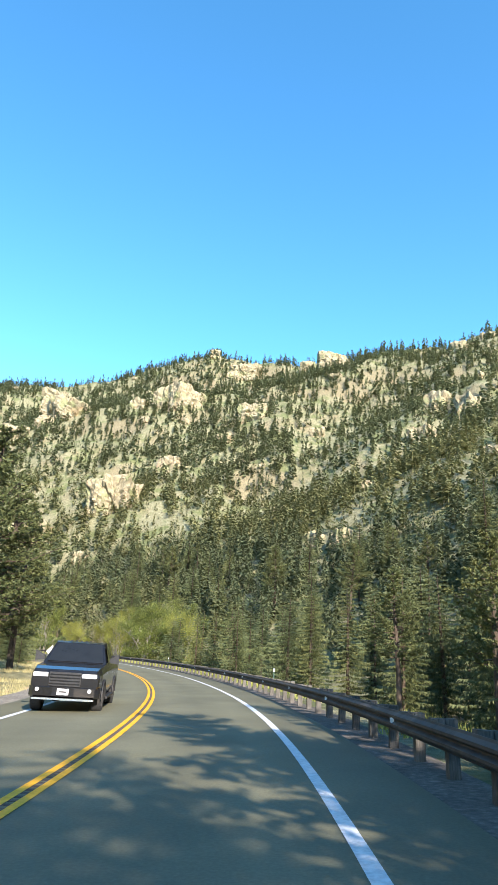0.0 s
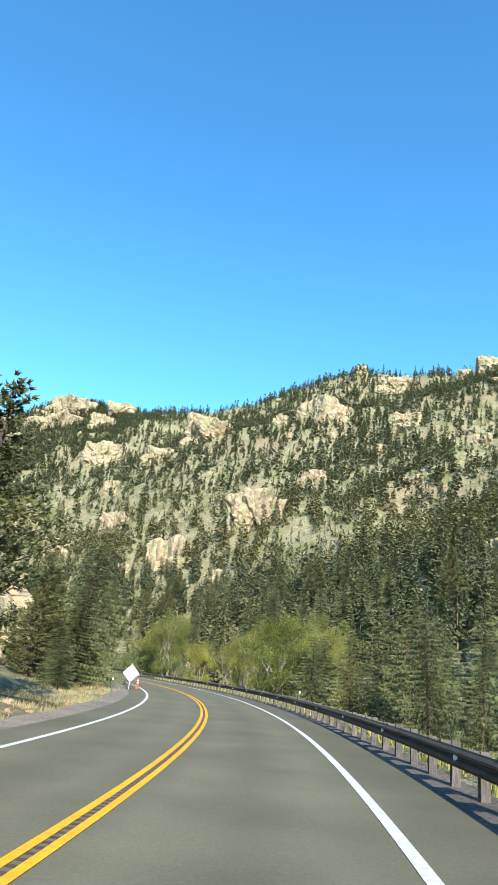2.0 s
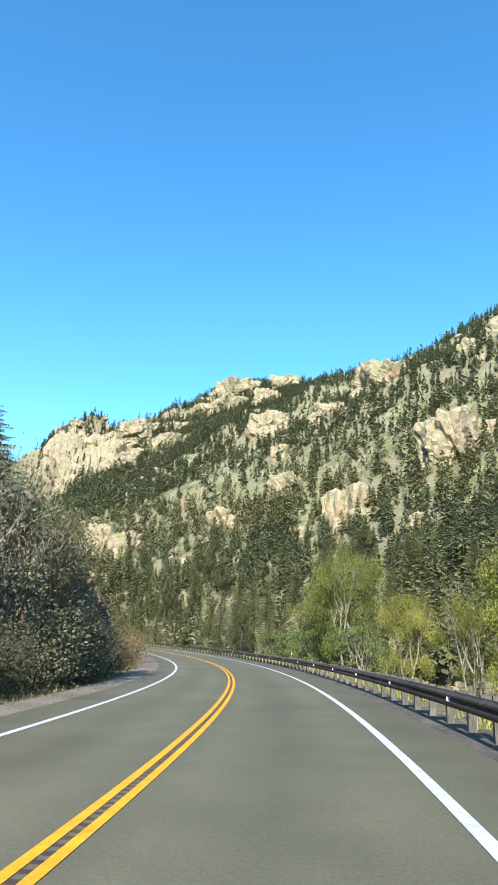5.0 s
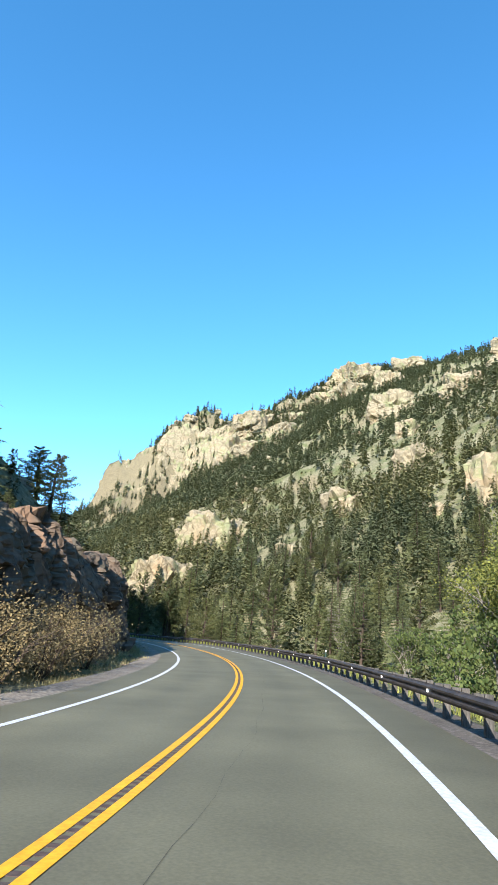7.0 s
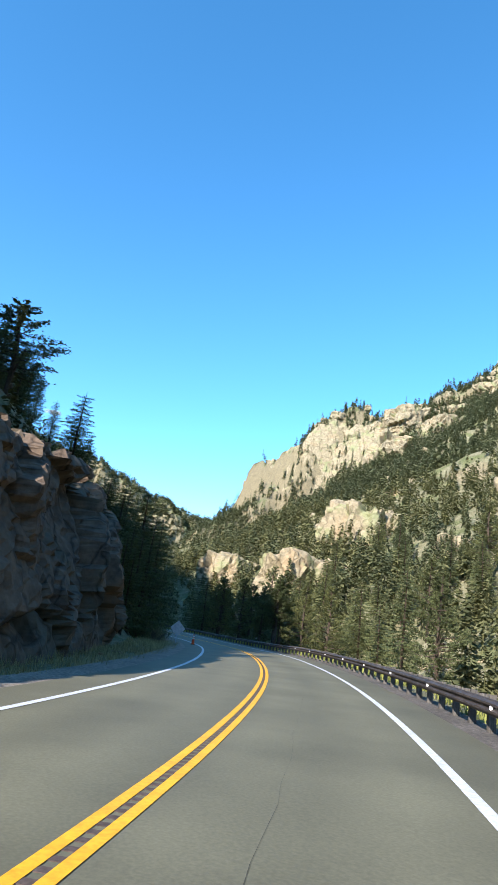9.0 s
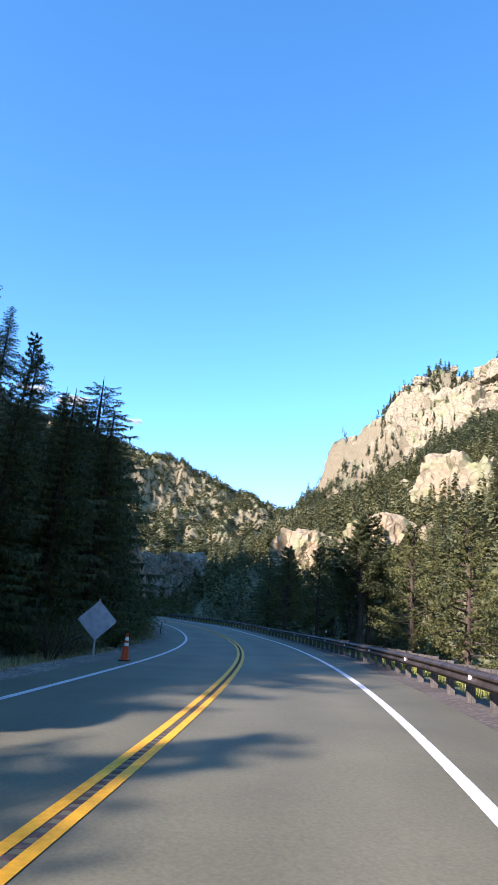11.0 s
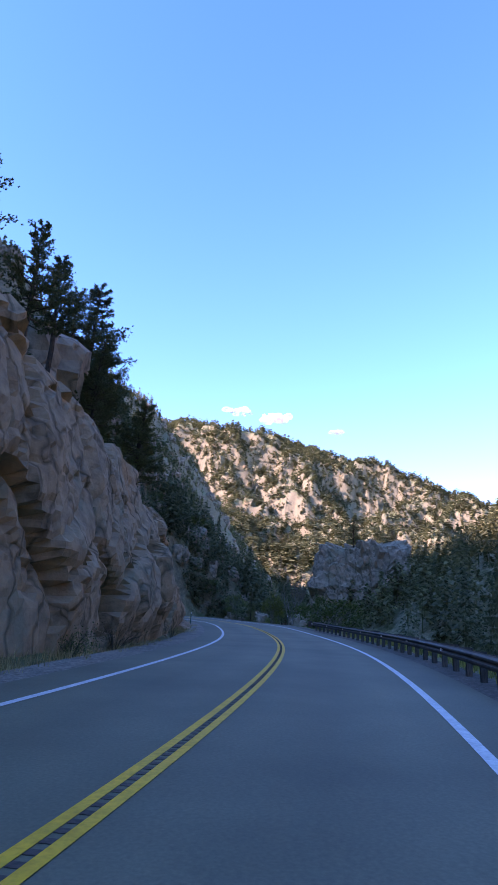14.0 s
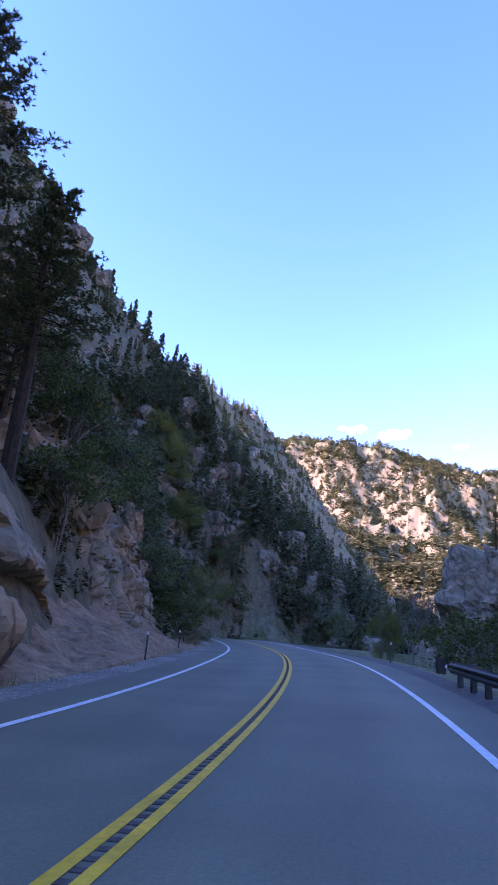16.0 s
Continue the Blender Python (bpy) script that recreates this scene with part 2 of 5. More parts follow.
M_TYRE = surface("tyre_rubber", [(0.3, (0.018, 0.018, 0.018)), (0.6, (0.035, 0.034, 0.033))], 12, 0.85, 0.2, 0.2, 0.3, 0.004)
M_CHROME = surface("brushed_metal", [(0.3, (0.5, 0.5, 0.5)), (0.6, (0.65, 0.65, 0.65))], 20, 0.25, 0.2, 0.1, 0, metal=1.0)
M_GLASS = surface("tinted_glass", [(0.3, (0.012, 0.014, 0.016)), (0.6, (0.016, 0.018, 0.02))], 2, 0.12, 0.2, 0.1, 0, spec=0.3)
M_LAMP = surface("headlamp_lens", [(0.3, (0.4, 0.41, 0.4)), (0.6, (0.55, 0.56, 0.55))], 9, 0.12, 0.2, 0.2, 0, spec=0.8)
M_SIGNBACK = surface("bare_aluminium", [(0.3, (0.42, 0.43, 0.44)), (0.6, (0.58, 0.59, 0.6))], 5, 0.5, 0.3, 0.2, 0, metal=0.3)
M_ORANGE = surface("orange_plastic", [(0.3, (0.72, 0.07, 0.02)), (0.6, (0.85, 0.11, 0.03))], 9, 0.5, 0.3, 0.2, 0)
M_GREENPOST = surface("green_post_paint", [(0.3, (0.03, 0.06, 0.045)), (0.6, (0.05, 0.1, 0.07))], 9, 0.6, 0.3, 0.2, 0)
M_CLOUD = leafy("cloud_vapour", (0.9, 0.9, 0.9), (0.95, 0.95, 0.95), 0.0, through_light=0.5)


def thin_out(m, amount):
    """Lets part of the light straight through."""
    n, l = m.node_tree.nodes, m.node_tree.links
    out = n["Material Output"].inputs["Surface"]
    clear = n.new("ShaderNodeBsdfTransparent")
    mx = n.new("ShaderNodeMixShader")
    mx.inputs[0].default_value = amount
    l.new(out.links[0].from_socket, mx.inputs[1])
    l.new(clear.outputs[0], mx.inputs[2])
    l.new(mx.outputs[0], out)


thin_out(M_CLOUD, 0.72)

# ---- the road's line, and the canyon's ----
KAPPA = [4.11, 4.95, 5.8, 5.39, 4.85, 4.69, 4.85, 4.89, 4.78, 4.6, 4.16, 3.86, 4.16, 4.69, 5.01, 4.9, 4.69, 4.81, 5.04, 4.85, 4.25, 3.93, 4.17, 4.32, 4.46, 4.57, 4.85, 5.2, 5.27, 4.91, 4.43, 4.12, 4.13, 4.48, 5.13, 6.04, 7.13, 8.31, 9.54, 10.76]
ROAD_K = KAPPA[:33] + [4, 3, -6, -22, -30, -26, -14, -6, 0, 2, 3]
CANYON_K = KAPPA[:31] + [2.5, 0] + [-1.1] * 22 + [-0.5] * 3 + [0, 0]
ZPROF = [0.13, -0.0, -0.21, -0.26, -0.25, -0.26, -0.28, -0.22, -0.0, 0.28, 0.58, 0.55, 0.67, 1.1, 1.32, 1.75, 1.77, 1.91, 1.73, 1.66]
X0, TH0, BANK = -2.536, -0.0432, 0.0420


class Line:
    """A level line along the canyon by its curvature, in places s metres along it and lat metres to its right."""

    def __init__(self, kappa, lo, hi):
        self.s = np.arange(lo, hi, 1.0)
        k = np.interp(self.s, -12 + 12.0 * np.arange(len(kappa)), np.array(kappa) / 1000)
        k[self.s < -12] = 0
        self.th = np.cumsum(k)
        i = int(-lo)
        self.th = self.th - self.th[i] + TH0
        self.x, self.y = np.cumsum(-np.sin(self.th)), np.cumsum(np.cos(self.th))
        self.x, self.y = self.x - self.x[i] + X0, self.y - self.y[i]

    def at(self, s, lat):
        x, y, th = (np.interp(s, self.s, a) for a in (self.x, self.y, self.th))
        return x + lat * np.cos(th), y + lat * np.sin(th)

    def near(self, x, y):
        i = int(np.argmin((self.x - x) ** 2 + (self.y - y) ** 2))
        dx, dy = x - self.x[i], y - self.y[i]
        return self.s[i], dx * np.cos(self.th[i]) + dy * np.sin(self.th[i])


ROAD, CANYON = Line(ROAD_K, -120, 470), Line(CANYON_K, -300, 1800)
road_z = np.interp(CANYON.s, -12 + 24.0 * np.arange(len(ZPROF)), ZPROF)
road_z = np.convolve(np.pad(road_z, 8, mode="edge"), np.ones(17) / 17, "valid")


def road_at(s, lat, dz=0.0):
    x, y = ROAD.at(s, lat)
    return np.array([x, y, float(np.interp(s, CANYON.s, road_z)) + BANK * float(np.clip(lat, -6.0, 7.0)) + dz])


def heading(s):
    return float(np.interp(s, ROAD.s, ROAD.th))


# ---- noise on arrays ----
_grid = np.random.default_rng(7).random((256, 256))


def vnoise(x, y):
    xi, yi = np.floor(x).astype(int), np.floor(y).astype(int)
    u, v = x - xi, y - yi
    u, v = u * u * (3 - 2 * u), v * v * (3 - 2 * v)
    a, b = _grid[xi & 255, yi & 255], _grid[(xi + 1) & 255, yi & 255]
    c, d = _grid[xi & 255, (yi + 1) & 255], _grid[(xi + 1) & 255, (yi + 1) & 255]
    return (a * (1 - u) + b * u) * (1 - v) + (c * (1 - u) + d * u) * v - 0.5


def fbm(x, y, octaves=4):
    out, amp = 0, 1.0
    for o in range(octaves):
        out = out + amp * vnoise(x + 31.7 * o, y - 17.3 * o)
        x, y, amp = x * 2.03, y * 2.03, amp * 0.5
    return out


def smooth(a, b, x):
    t = np.clip((x - a) / (b - a), 0, 1)
    return t * t * (3 - 2 * t)


# ---- the lie of the land ----
RIDGE_S = [-300, -60, 60, 120, 182, 195, 215, 242, 271, 285, 310, 337, 389, 412, 500, 568, 611, 654, 682, 696, 711, 725, 734, 745, 900, 1800]
RIDGE_LAT = [420, 420, 400, 392, 385, 386, 391, 397, 409, 413, 428, 439, 458, 456, 460, 465, 428, 391, 369, 335, 308, 272, 245, 228, 230, 230]
RIDGE_Z = [235, 235, 256, 256, 257, 253, 268, 274, 288, 304, 298, 283, 276, 282, 290, 305, 286, 240, 230, 232, 216, 184, 120, 32, 30, 40]
BANK_S = [-300, 60, 100, 125, 150, 170, 190, 205, 221, 232, 245, 262, 280, 290, 320, 335, 345, 360, 375, 400, 480, 1800]
BANK_H = [0.5, 0.6, 2, 8, 7, 6.5, 6.5, 8.5, 10, 6, 7, 7, 7, 10, 9.5, 8, 8, 10, 11, 7, 3, 3]
BANK_Q = [9, 9, 10, 13.5, 12, 11, 9, 8.6, 10, 9.5, 9, 9, 7.2, 7, 7, 7.2, 8.5, 9.5, 9.5, 12, -34, -34]
BANK_W = [8, 8, 8, 8, 7, 6, 4, 4, 4, 5, 7, 7, 4, 4, 4, 4, 6, 6, 5, 8, 10, 10]
BENCH = [0.06, 0.08, 0.15, 0.5, 0.5, 0.65, 0.65, 0.85, 1.0, 1.0, 0.97, 0.88, 1.0, 0.95, 0.95, 0.95, 0.95, 0.95, 0.95, 0.95, 1.1, 1.1]
LEFT_S, LEFT_Z = [-300, 200, 270, 400, 550, 640, 800, 1000, 1150, 1260, 1800], [60, 95, 115, 190, 176, 174, 168, 130, 55, 5, 0]


def ledges(x, y):
    """Steps of rock: level benches with steep faces between them."""
    v = (fbm(x, y, 3) + 0.8) * 5
    f = v - np.floor(v)
    return (np.floor(v) + smooth(0.62, 0.95, f)) / 5 - 0.8


def land(x, y, s, lat):
    zr = np.interp(s, CANYON.s, road_z)
    n = fbm(x / 90, y / 90, 5)
    crag = np.abs(fbm(x / 34 + 9, y / 34, 4))
    # across the creek
    lr, rz = np.interp(s, RIDGE_S, RIDGE_LAT), np.interp(s, RIDGE_S, RIDGE_Z)
    u = (lat - 36) / (lr - 36)
    rise = np.clip(u, 0, 1) ** np.interp(s, [420, 520, 620], [1.04, 1.25, 1.5])
    scarp = np.interp(u, [0, 0.3, 0.5, 0.62, 0.74, 0.8, 1], [0, 0.17, 0.37, 0.5, 0.64, 0.86, 1])
    rise = rise + (scarp - rise) * smooth(600, 660, s)
    up = rz * np.where(u < 1, rise, 1 - 0.25 * (u - 1))
    up = up + n * (22 * np.clip(u * 3, 0, 1) * (1 - 0.7 * smooth(0.8, 1, u))) + 9 * (0.3 - crag) * smooth(0.05, 0.3, u)
    bare = smooth(-0.05, 0.2, fbm(x / 60 + 21, y / 60, 3)) * smooth(0.1, 0.3, u)
    cliffs = smooth(560, 640, s) * smooth(0.5, 0.72, u)
    up = up + (7 * bare + 26 * cliffs) * ledges(x / 24, y / 24)
    up = np.where((s > 740) & (u > 1), up * (1 - 0.5 * np.clip(u - 1, 0, 1)), up)
    right = BANK * np.clip(lat, 0, 6.5) - 3.4 * smooth(6.2, 16, lat) + np.clip(up, 0, None) + 2.5 * smooth(30, 60, lat) + fbm(x / 9, y / 9, 3) * 0.9 * smooth(8, 16, lat)
    # the hill inside the bend
    q = -lat
    bh, bq, bw, bench = (np.interp(s, BANK_S, a) for a in (BANK_H, BANK_Q, BANK_W, BENCH))
    left = -BANK * np.clip(q, 0, 6) - 0.15 * smooth(4.7, 5.6, q) + bh * smooth(0, 1, (q - bq) / bw)
    beyond = np.clip(q - bq - bw, 0, None)
    bench = bench * (1 + 0.3 * smooth(640, 850, s))
    left = left + beyond * bench * (1 + 0.25 * fbm(x / 50, y / 50, 3)) + 5 * ledges(x / 16, y / 16) * smooth(6, 20, beyond) + fbm(x / 14, y / 14, 4) * 3.5 * smooth(2, 14, beyond) + fbm(x / 5, y / 5, 3) * 0.5 * smooth(5.5, 8, q)
    # unseen rise added behind the cliff to shade the road past it
    left = left + 15 * smooth(168, 188, s) * (1 - smooth(214, 236, s)) * smooth(24, 40, q)
    top = np.interp(s, LEFT_S, LEFT_Z) * (1 + 0.25 * fbm(x / 70 + 4, y / 70, 3))
    left = np.where(left > top, top + 0.12 * (left - top), left)
    h = np.where(lat > 0, right, left)
    h = np.where((s > 420) & (lat > 0), np.maximum(right, left), h) + zr * (1 - smooth(40, 250, np.abs(lat)))
    # the mountain at the canyon's end
    ex, ey = x + 192, y - 220
    az = np.degrees(np.arctan2(-ex, ey))
    d = np.hypot(ex, ey)
    el = np.interp(az, [35, 50, 58, 61, 67, 73, 80, 86, 94, 110, 130], [8, 9.5, 10.6, 10.6, 12.7, 14.6, 16.2, 17.3, 17.1, 17, 12])
    rf = 1350 * np.tan(np.radians(el)) - 6
    v = np.clip((d - 760) / 590, 0, 1)
    step = v + 0.09 * np.sin(v * 9.5 + 3 * n)
    fb = 55 * ledges(x / 75 + 5, y / 75) * smooth(0.3, 0.5, v) * (1 - smooth(0.85, 1, v)) + rf * np.clip(step, 0, 1) * np.where(d > 1350, 1 - 0.0003 * (d - 1350), 1) + n * 34 * smooth(800, 1000, d) * (1 - 0.75 * smooth(0.8, 1, v)) + 26 * (0.3 - crag) * smooth(0.05, 0.2, v)
    gate = smooth(30, 48, az) * (1 - smooth(130, 150, az))
    w = smooth(740, 860, d) * gate
    h = np.where(d > 740, np.maximum(h * (1 - w), fb * gate), h)
    # the road's own bed where it swings away from the canyon's line
    m = (s > 372) & (s < 560) & (np.abs(lat) < 80)
    if np.any(m):
        rx, ry, rs_ = ROAD.x[485:588], ROAD.y[485:588], ROAD.s[485:588]
        dd = np.hypot(x[m][:, None] - rx, y[m][:, None] - ry)
        i = dd.argmin(1)
        zb = np.interp(rs_[i], CANYON.s, road_z)
        hm = h[m]
        h[m] = np.where(hm > zb - 0.2, zb - 0.2 + (hm - zb + 0.2) * smooth(6.5, 15, dd.min(1)), hm)
    return h


def place(s, lat, sink=0.0):
    """A point on the ground."""
    x, y = CANYON.at(s, lat)
    z = land(np.array([x]), np.array([y]), np.array([float(s)]), np.array([float(lat)]))[0]
    return Vector((float(x), float(y), float(z) - sink))


# ---- mesh helpers ----
def mesh_from(name, verts, faces, material=None, smooth_shade=False):
    me = bpy.data.meshes.new(name)
    me.from_pydata(verts.tolist() if isinstance(verts, np.ndarray) else [tuple(v) for v in verts], [], faces.tolist() if isinstance(faces, np.ndarray) else [tuple(f) for f in faces])
    if smooth_shade:
        me.shade_smooth()
    if material:
        me.materials.append(material)
    return me


def mesh_object(name, verts, faces, material=None, parent=None, smooth_shade=False, label=""):
    ob = new(name, mesh_from(name, verts, faces, material, smooth_shade))
    ob.parent = parent
    return tagged(ob, label)


def part(name, bm, material, parent, label="", smooth_shade=False):
    me = bpy.data.meshes.new(name)
    bm.to_mesh(me)
    bm.free()
    if smooth_shade:
        me.shade_smooth()
    me.materials.append(material)
    ob = new(name, me)
    ob.parent = parent
    return tagged(ob, label)


class Build:
    """Gathers points and faces."""

    def __init__(self):
        self.v, self.f = [], []

    def add(self, verts, faces):
        o = len(self.v)
        self.v += [tuple(p) for p in verts]
        self.f += [tuple(i + o for i in f) for f in faces]

    def tube(self, pts, radii, sides=6, cap=True):
        rows, pts = [], [Vector(p) for p in pts]
        for i, (p, r) in enumerate(zip(pts, radii)):
            d = (pts[min(i + 1, len(pts) - 1)] - pts[max(i - 1, 0)]).normalized()
            a = d.orthogonal().normalized()
            b = d.cross(a)
            rows += [p + r * (math.cos(t) * a + math.sin(t) * b) for t in (2 * math.pi * k / sides for k in range(sides))]
        f = [(i * sides + k, i * sides + (k + 1) % sides, (i + 1) * sides + (k + 1) % sides, (i + 1) * sides + k) for i in range(len(pts) - 1) for k in range(sides)]
        if cap:
            f += [tuple(range(sides))[::-1], tuple((len(pts) - 1) * sides + k for k in range(sides))]
        self.add(rows, f)

    def box(self, lo, hi, m=None):
        p = [Vector((x, y, z)) for z in (lo[2], hi[2]) for y in (lo[1], hi[1]) for x in (lo[0], hi[0])]
        if m:
            p = [m @ q for q in p]
        self.add(p, [(0, 2, 3, 1), (4, 5, 7, 6), (0, 1, 5, 4), (2, 6, 7, 3), (0, 4, 6, 2), (1, 3, 7, 5)])

    def object(self, name, material, parent=None, label="", smooth_shade=False):
        return mesh_object(name, self.v, self.f, material, parent, smooth_shade, label)

    def mesh(self, name, material, smooth_shade=False):
        return mesh_from(name, self.v, self.f, material, smooth_shade)


# ---- the ground: one sheet laid along the canyon ----
def steps(lo, start, grow, most, hi, then=1.0):
    a, w = [lo], start
    while a[-1] < hi:
        a.append(a[-1] + w)
        w = min(w * grow, most) if w < most else w * then
    return a


g_s = sorted(set([-300, -250, -210, -180, -150, -130, -110, -95, -80, -70, -60, -52] + list(np.arange(-46, 430, 2.0)) + list(np.arange(430, 830, 4.0)) + list(np.arange(830, 1700, 9.0)) + [1720, 1760, 1799]))
right_lat = np.array([4.6] + steps(5.6, 0.7, 1.06, 3.6, 600) + [620, 660, 720, 800, 900, 1000])
left_u = np.array(steps(4.6, 0.45, 1.012, 3.0, 186))
GS, GL = [], []
for s in g_s:
    stretch = 1 + smooth(430, 900, s) * 3.6
    q = np.where(left_u < 30, left_u, 30 + (left_u - 30) * stretch)
    GL.append(np.r_[-q[::-1], right_lat])
    GS.append(np.full(len(GL[-1]), s))
GS, GL = np.array(GS), np.array(GL)
fs, fl = GS.ravel(), GL.ravel()
fx, fy = CANYON.at(fs, fl)
fz = land(fx, fy, fs, fl)
ns, nl = GS.shape
idx = np.arange(ns * nl).reshape(ns, nl)
quads = np.stack([idx[:-1, :-1], idx[:-1, 1:], idx[1:, 1:], idx[1:, :-1]], -1).reshape(-1, 4)
ground = mesh_object("ground", np.stack([fx, fy, fz], 1), quads, M_GROUND, smooth_shade=True)
tagged(ground, "gravelly canyon ground with dry grass and bare granite", "ground", kind="structure")


# the rest of the land, out to the horizon
def outer_land():
    ax = np.arange(-3200, 2000, 80.0)
    ay = np.arange(-2200, 3000, 80.0)
    gx, gy = np.meshgrid(ax, ay, indexing="ij")
    x, y = gx.ravel(), gy.ravel()
    s, lat = np.array([CANYON.near(a, b) for a, b in zip(x, y)]).T
    z = land(x, y, s, lat) - 12
    inside = (s > -290) & (s < 1780) & (lat < 940) & (lat > -np.where(s < 430, 110, 260))
    z = np.where(~inside & (lat < 0) & (s < 600), np.minimum(60 + 0.25 * np.abs(lat), 150) * smooth(60, 260, np.abs(lat)), z)
    z = np.where((s >= 1780) | (lat > 900), np.minimum(z, 220), z)
    n = gx.shape
    i = np.arange(len(x)).reshape(n)
    q = np.stack([i[:-1, :-1], i[1:, :-1], i[1:, 1:], i[:-1, 1:]], -1).reshape(-1, 4)
    q = q[~inside[q].all(1)]
    return mesh_object("ground_beyond", np.stack([x, y, z], 1), q, M_GROUND, smooth_shade=True)


tagged(outer_land(), "far hills of dry grass and granite", "ground", kind="structure")


# ---- road ----
def drift(s):
    """How far the painted centre strays to the right of the true middle."""
    return float(np.interp(s, [60, 135, 185, 245, 306], [0, 0.08, 0.19, 0.07, 0.02]))


def ribbon(name, s0, s1, lats, dz, step, material, parent=None, label="", thick=0.0):
    ss = np.arange(s0, s1 + 0.001, step)
    n = len(lats)
    v = [road_at(s, a + (drift(s) if name == "centre_line" else 0), dz - (thick if thick and j in (0, n - 1) else 0)) for s in ss for j, a in enumerate(lats)]
    f = [(i * n + j, i * n + j + 1, (i + 1) * n + j + 1, (i + 1) * n + j) for i in range(len(ss) - 1) for j in range(n - 1)]
    return mesh_object(name, v, f, material, parent, label=label)


ROAD_LATS = [-4.75, -4.7, -3.4, -1.7, 0, 1.75, 3.5, 4.8, 4.86]
road = ribbon("road", -90, 466, ROAD_LATS, 0.02, 1.0, M_ASPHALT, thick=0.35)
across = road.data.attributes.new("across", "FLOAT", "POINT")
across.data.foreach_set("value", np.tile((np.array(ROAD_LATS) + 4.75) / 9.6, len(road.data.vertices) // len(ROAD_LATS)).astype(np.float32))
tagged(road, "dark grey asphalt two-lane canyon road", "road", kind="structure")
ribbon("edge_line", -90, 466, [3.42, 3.58], 0.028, 1.0, M_WHITE, road, "solid white edge line")
ribbon("edge_line", -90, 466, [-3.41, -3.24], 0.028, 1.0, M_WHITE, road, "solid white edge line")
ribbon("centre_line", -90, 466, [0.05, 0.168], 0.028, 1.0, M_YELLOW, road, "solid yellow centre line")
ribbon("centre_line", -90, 466, [-0.168, -0.05], 0.028, 1.0, M_YELLOW, road, "solid yellow centre line")
rumble = Build()
for s in np.arange(-30, 360, 0.21):
    c = [road_at(s + a, b + drift(s), 0.026) for a, b in ((0, -0.048), (0, 0.048), (0.1, 0.048), (0.1, -0.048))]
    rumble.add(c + [p - Vector((0, 0, 0.006)) for p in map(Vector, c)], [(0, 1, 2, 3), (0, 4, 5, 1), (1, 5, 6, 2), (2, 6, 7, 3), (3, 7, 4, 0)])
rumble.object("rumble_strip", M_RUMBLE, road, "milled dark rumble strip between the yellow lines")
seam = Build()
rs = random.Random(5)
for s0, lat0, length in ((60, 4.2, 7), (138, 0.95, 58)):
    lat, s = lat0, s0
    while s < s0 + length:
        step = rs.uniform(0.5, 1.1)
        nl_ = lat + rs.uniform(-0.05, 0.05)
        w = rs.uniform(0.0006, 0.0018)
        seam.add([road_at(s, lat - w, 0.025), road_at(s, lat + w, 0.025), road_at(s + step, nl_ + w, 0.025), road_at(s + step, nl_ - w, 0.025)], [(0, 1, 2, 3)])
        s, lat = s + step, nl_
seam.object("crack", M_PATCH, road, "thin dark cracks in the asphalt")


def verge(name, side, s0, s1, lats, label):
    ss = np.arange(s0, s1, 1.0)
    v, n = [], len(lats)
    for s in ss:
        for a, dz in lats:
            w = 0.25 * vnoise(np.array([s / 3.1]), np.array([a * 3 + side * 9]))[0]
            p = road_at(s, side * (a + (w if a > 5 else 0)), dz)
            v.append(p)
    f = [(i * n + j, i * n + j + 1, (i + 1) * n + j + 1, (i + 1) * n + j) if side > 0 else (i * n + j + 1, i * n + j, (i + 1) * n + j, (i + 1) * n + j + 1) for i in range(len(ss) - 1) for j in range(n - 1)]
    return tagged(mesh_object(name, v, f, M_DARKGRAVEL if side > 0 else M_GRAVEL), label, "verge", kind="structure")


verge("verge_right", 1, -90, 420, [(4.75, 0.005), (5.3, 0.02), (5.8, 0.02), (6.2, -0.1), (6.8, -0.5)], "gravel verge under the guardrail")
verge("verge_left", -1, -90, 420, [(4.65, 0.005), (5.1, 0.02), (5.6, 0.05), (6.1, -0.02), (6.8, -0.3)], "sandy gravel verge along the cliff side")


def dirt_bank(s0, s1):
    """A slope of loose red soil at the foot of the rock."""
    ss, us = np.arange(s0, s1 + 0.01, 0.5), np.linspace(0, 1, 16)
    v = []
    for s in ss:
        k = min(1, (s - s0) / 8, (s1 - s) / 8)
        for u in us:
            p = road_at(s, -(5.5 + 5.0 * u), 0.03 - 0.4 * (u == 0) - 0.7 * (1 - k) + (2.0 * u ** 1.5) * k)
            w = fbm(np.array([p[0] / 1.7]), np.array([p[1] / 1.7]), 4)[0]
            v.append(p + np.array([0, 0, 0.75 * w * min(1, 3 * u) * k]))
    n = len(us)
    f = [(i * n + j + 1, i * n + j, (i + 1) * n + j, (i + 1) * n + j + 1) for i in range(len(ss) - 1) for j in range(n - 1)]
    return tagged(mesh_object("dirt_bank", v, f, M_DIRT), "slope of loose reddish dirt at the foot of the cliff", "bank", kind="structure")


dirt_bank(326, 374)

# ---- guardrail ----
RAIL_LAT, RAIL_END, RAIL_START = 5.12, 339.0, -74.0


def frame_at(s, lat, dz=0.0):
    """Axes on the road: x to the right, y ahead."""
    return Matrix.Translation(road_at(s, lat, dz)) @ Matrix.Rotation(heading(s), 4, "Z")


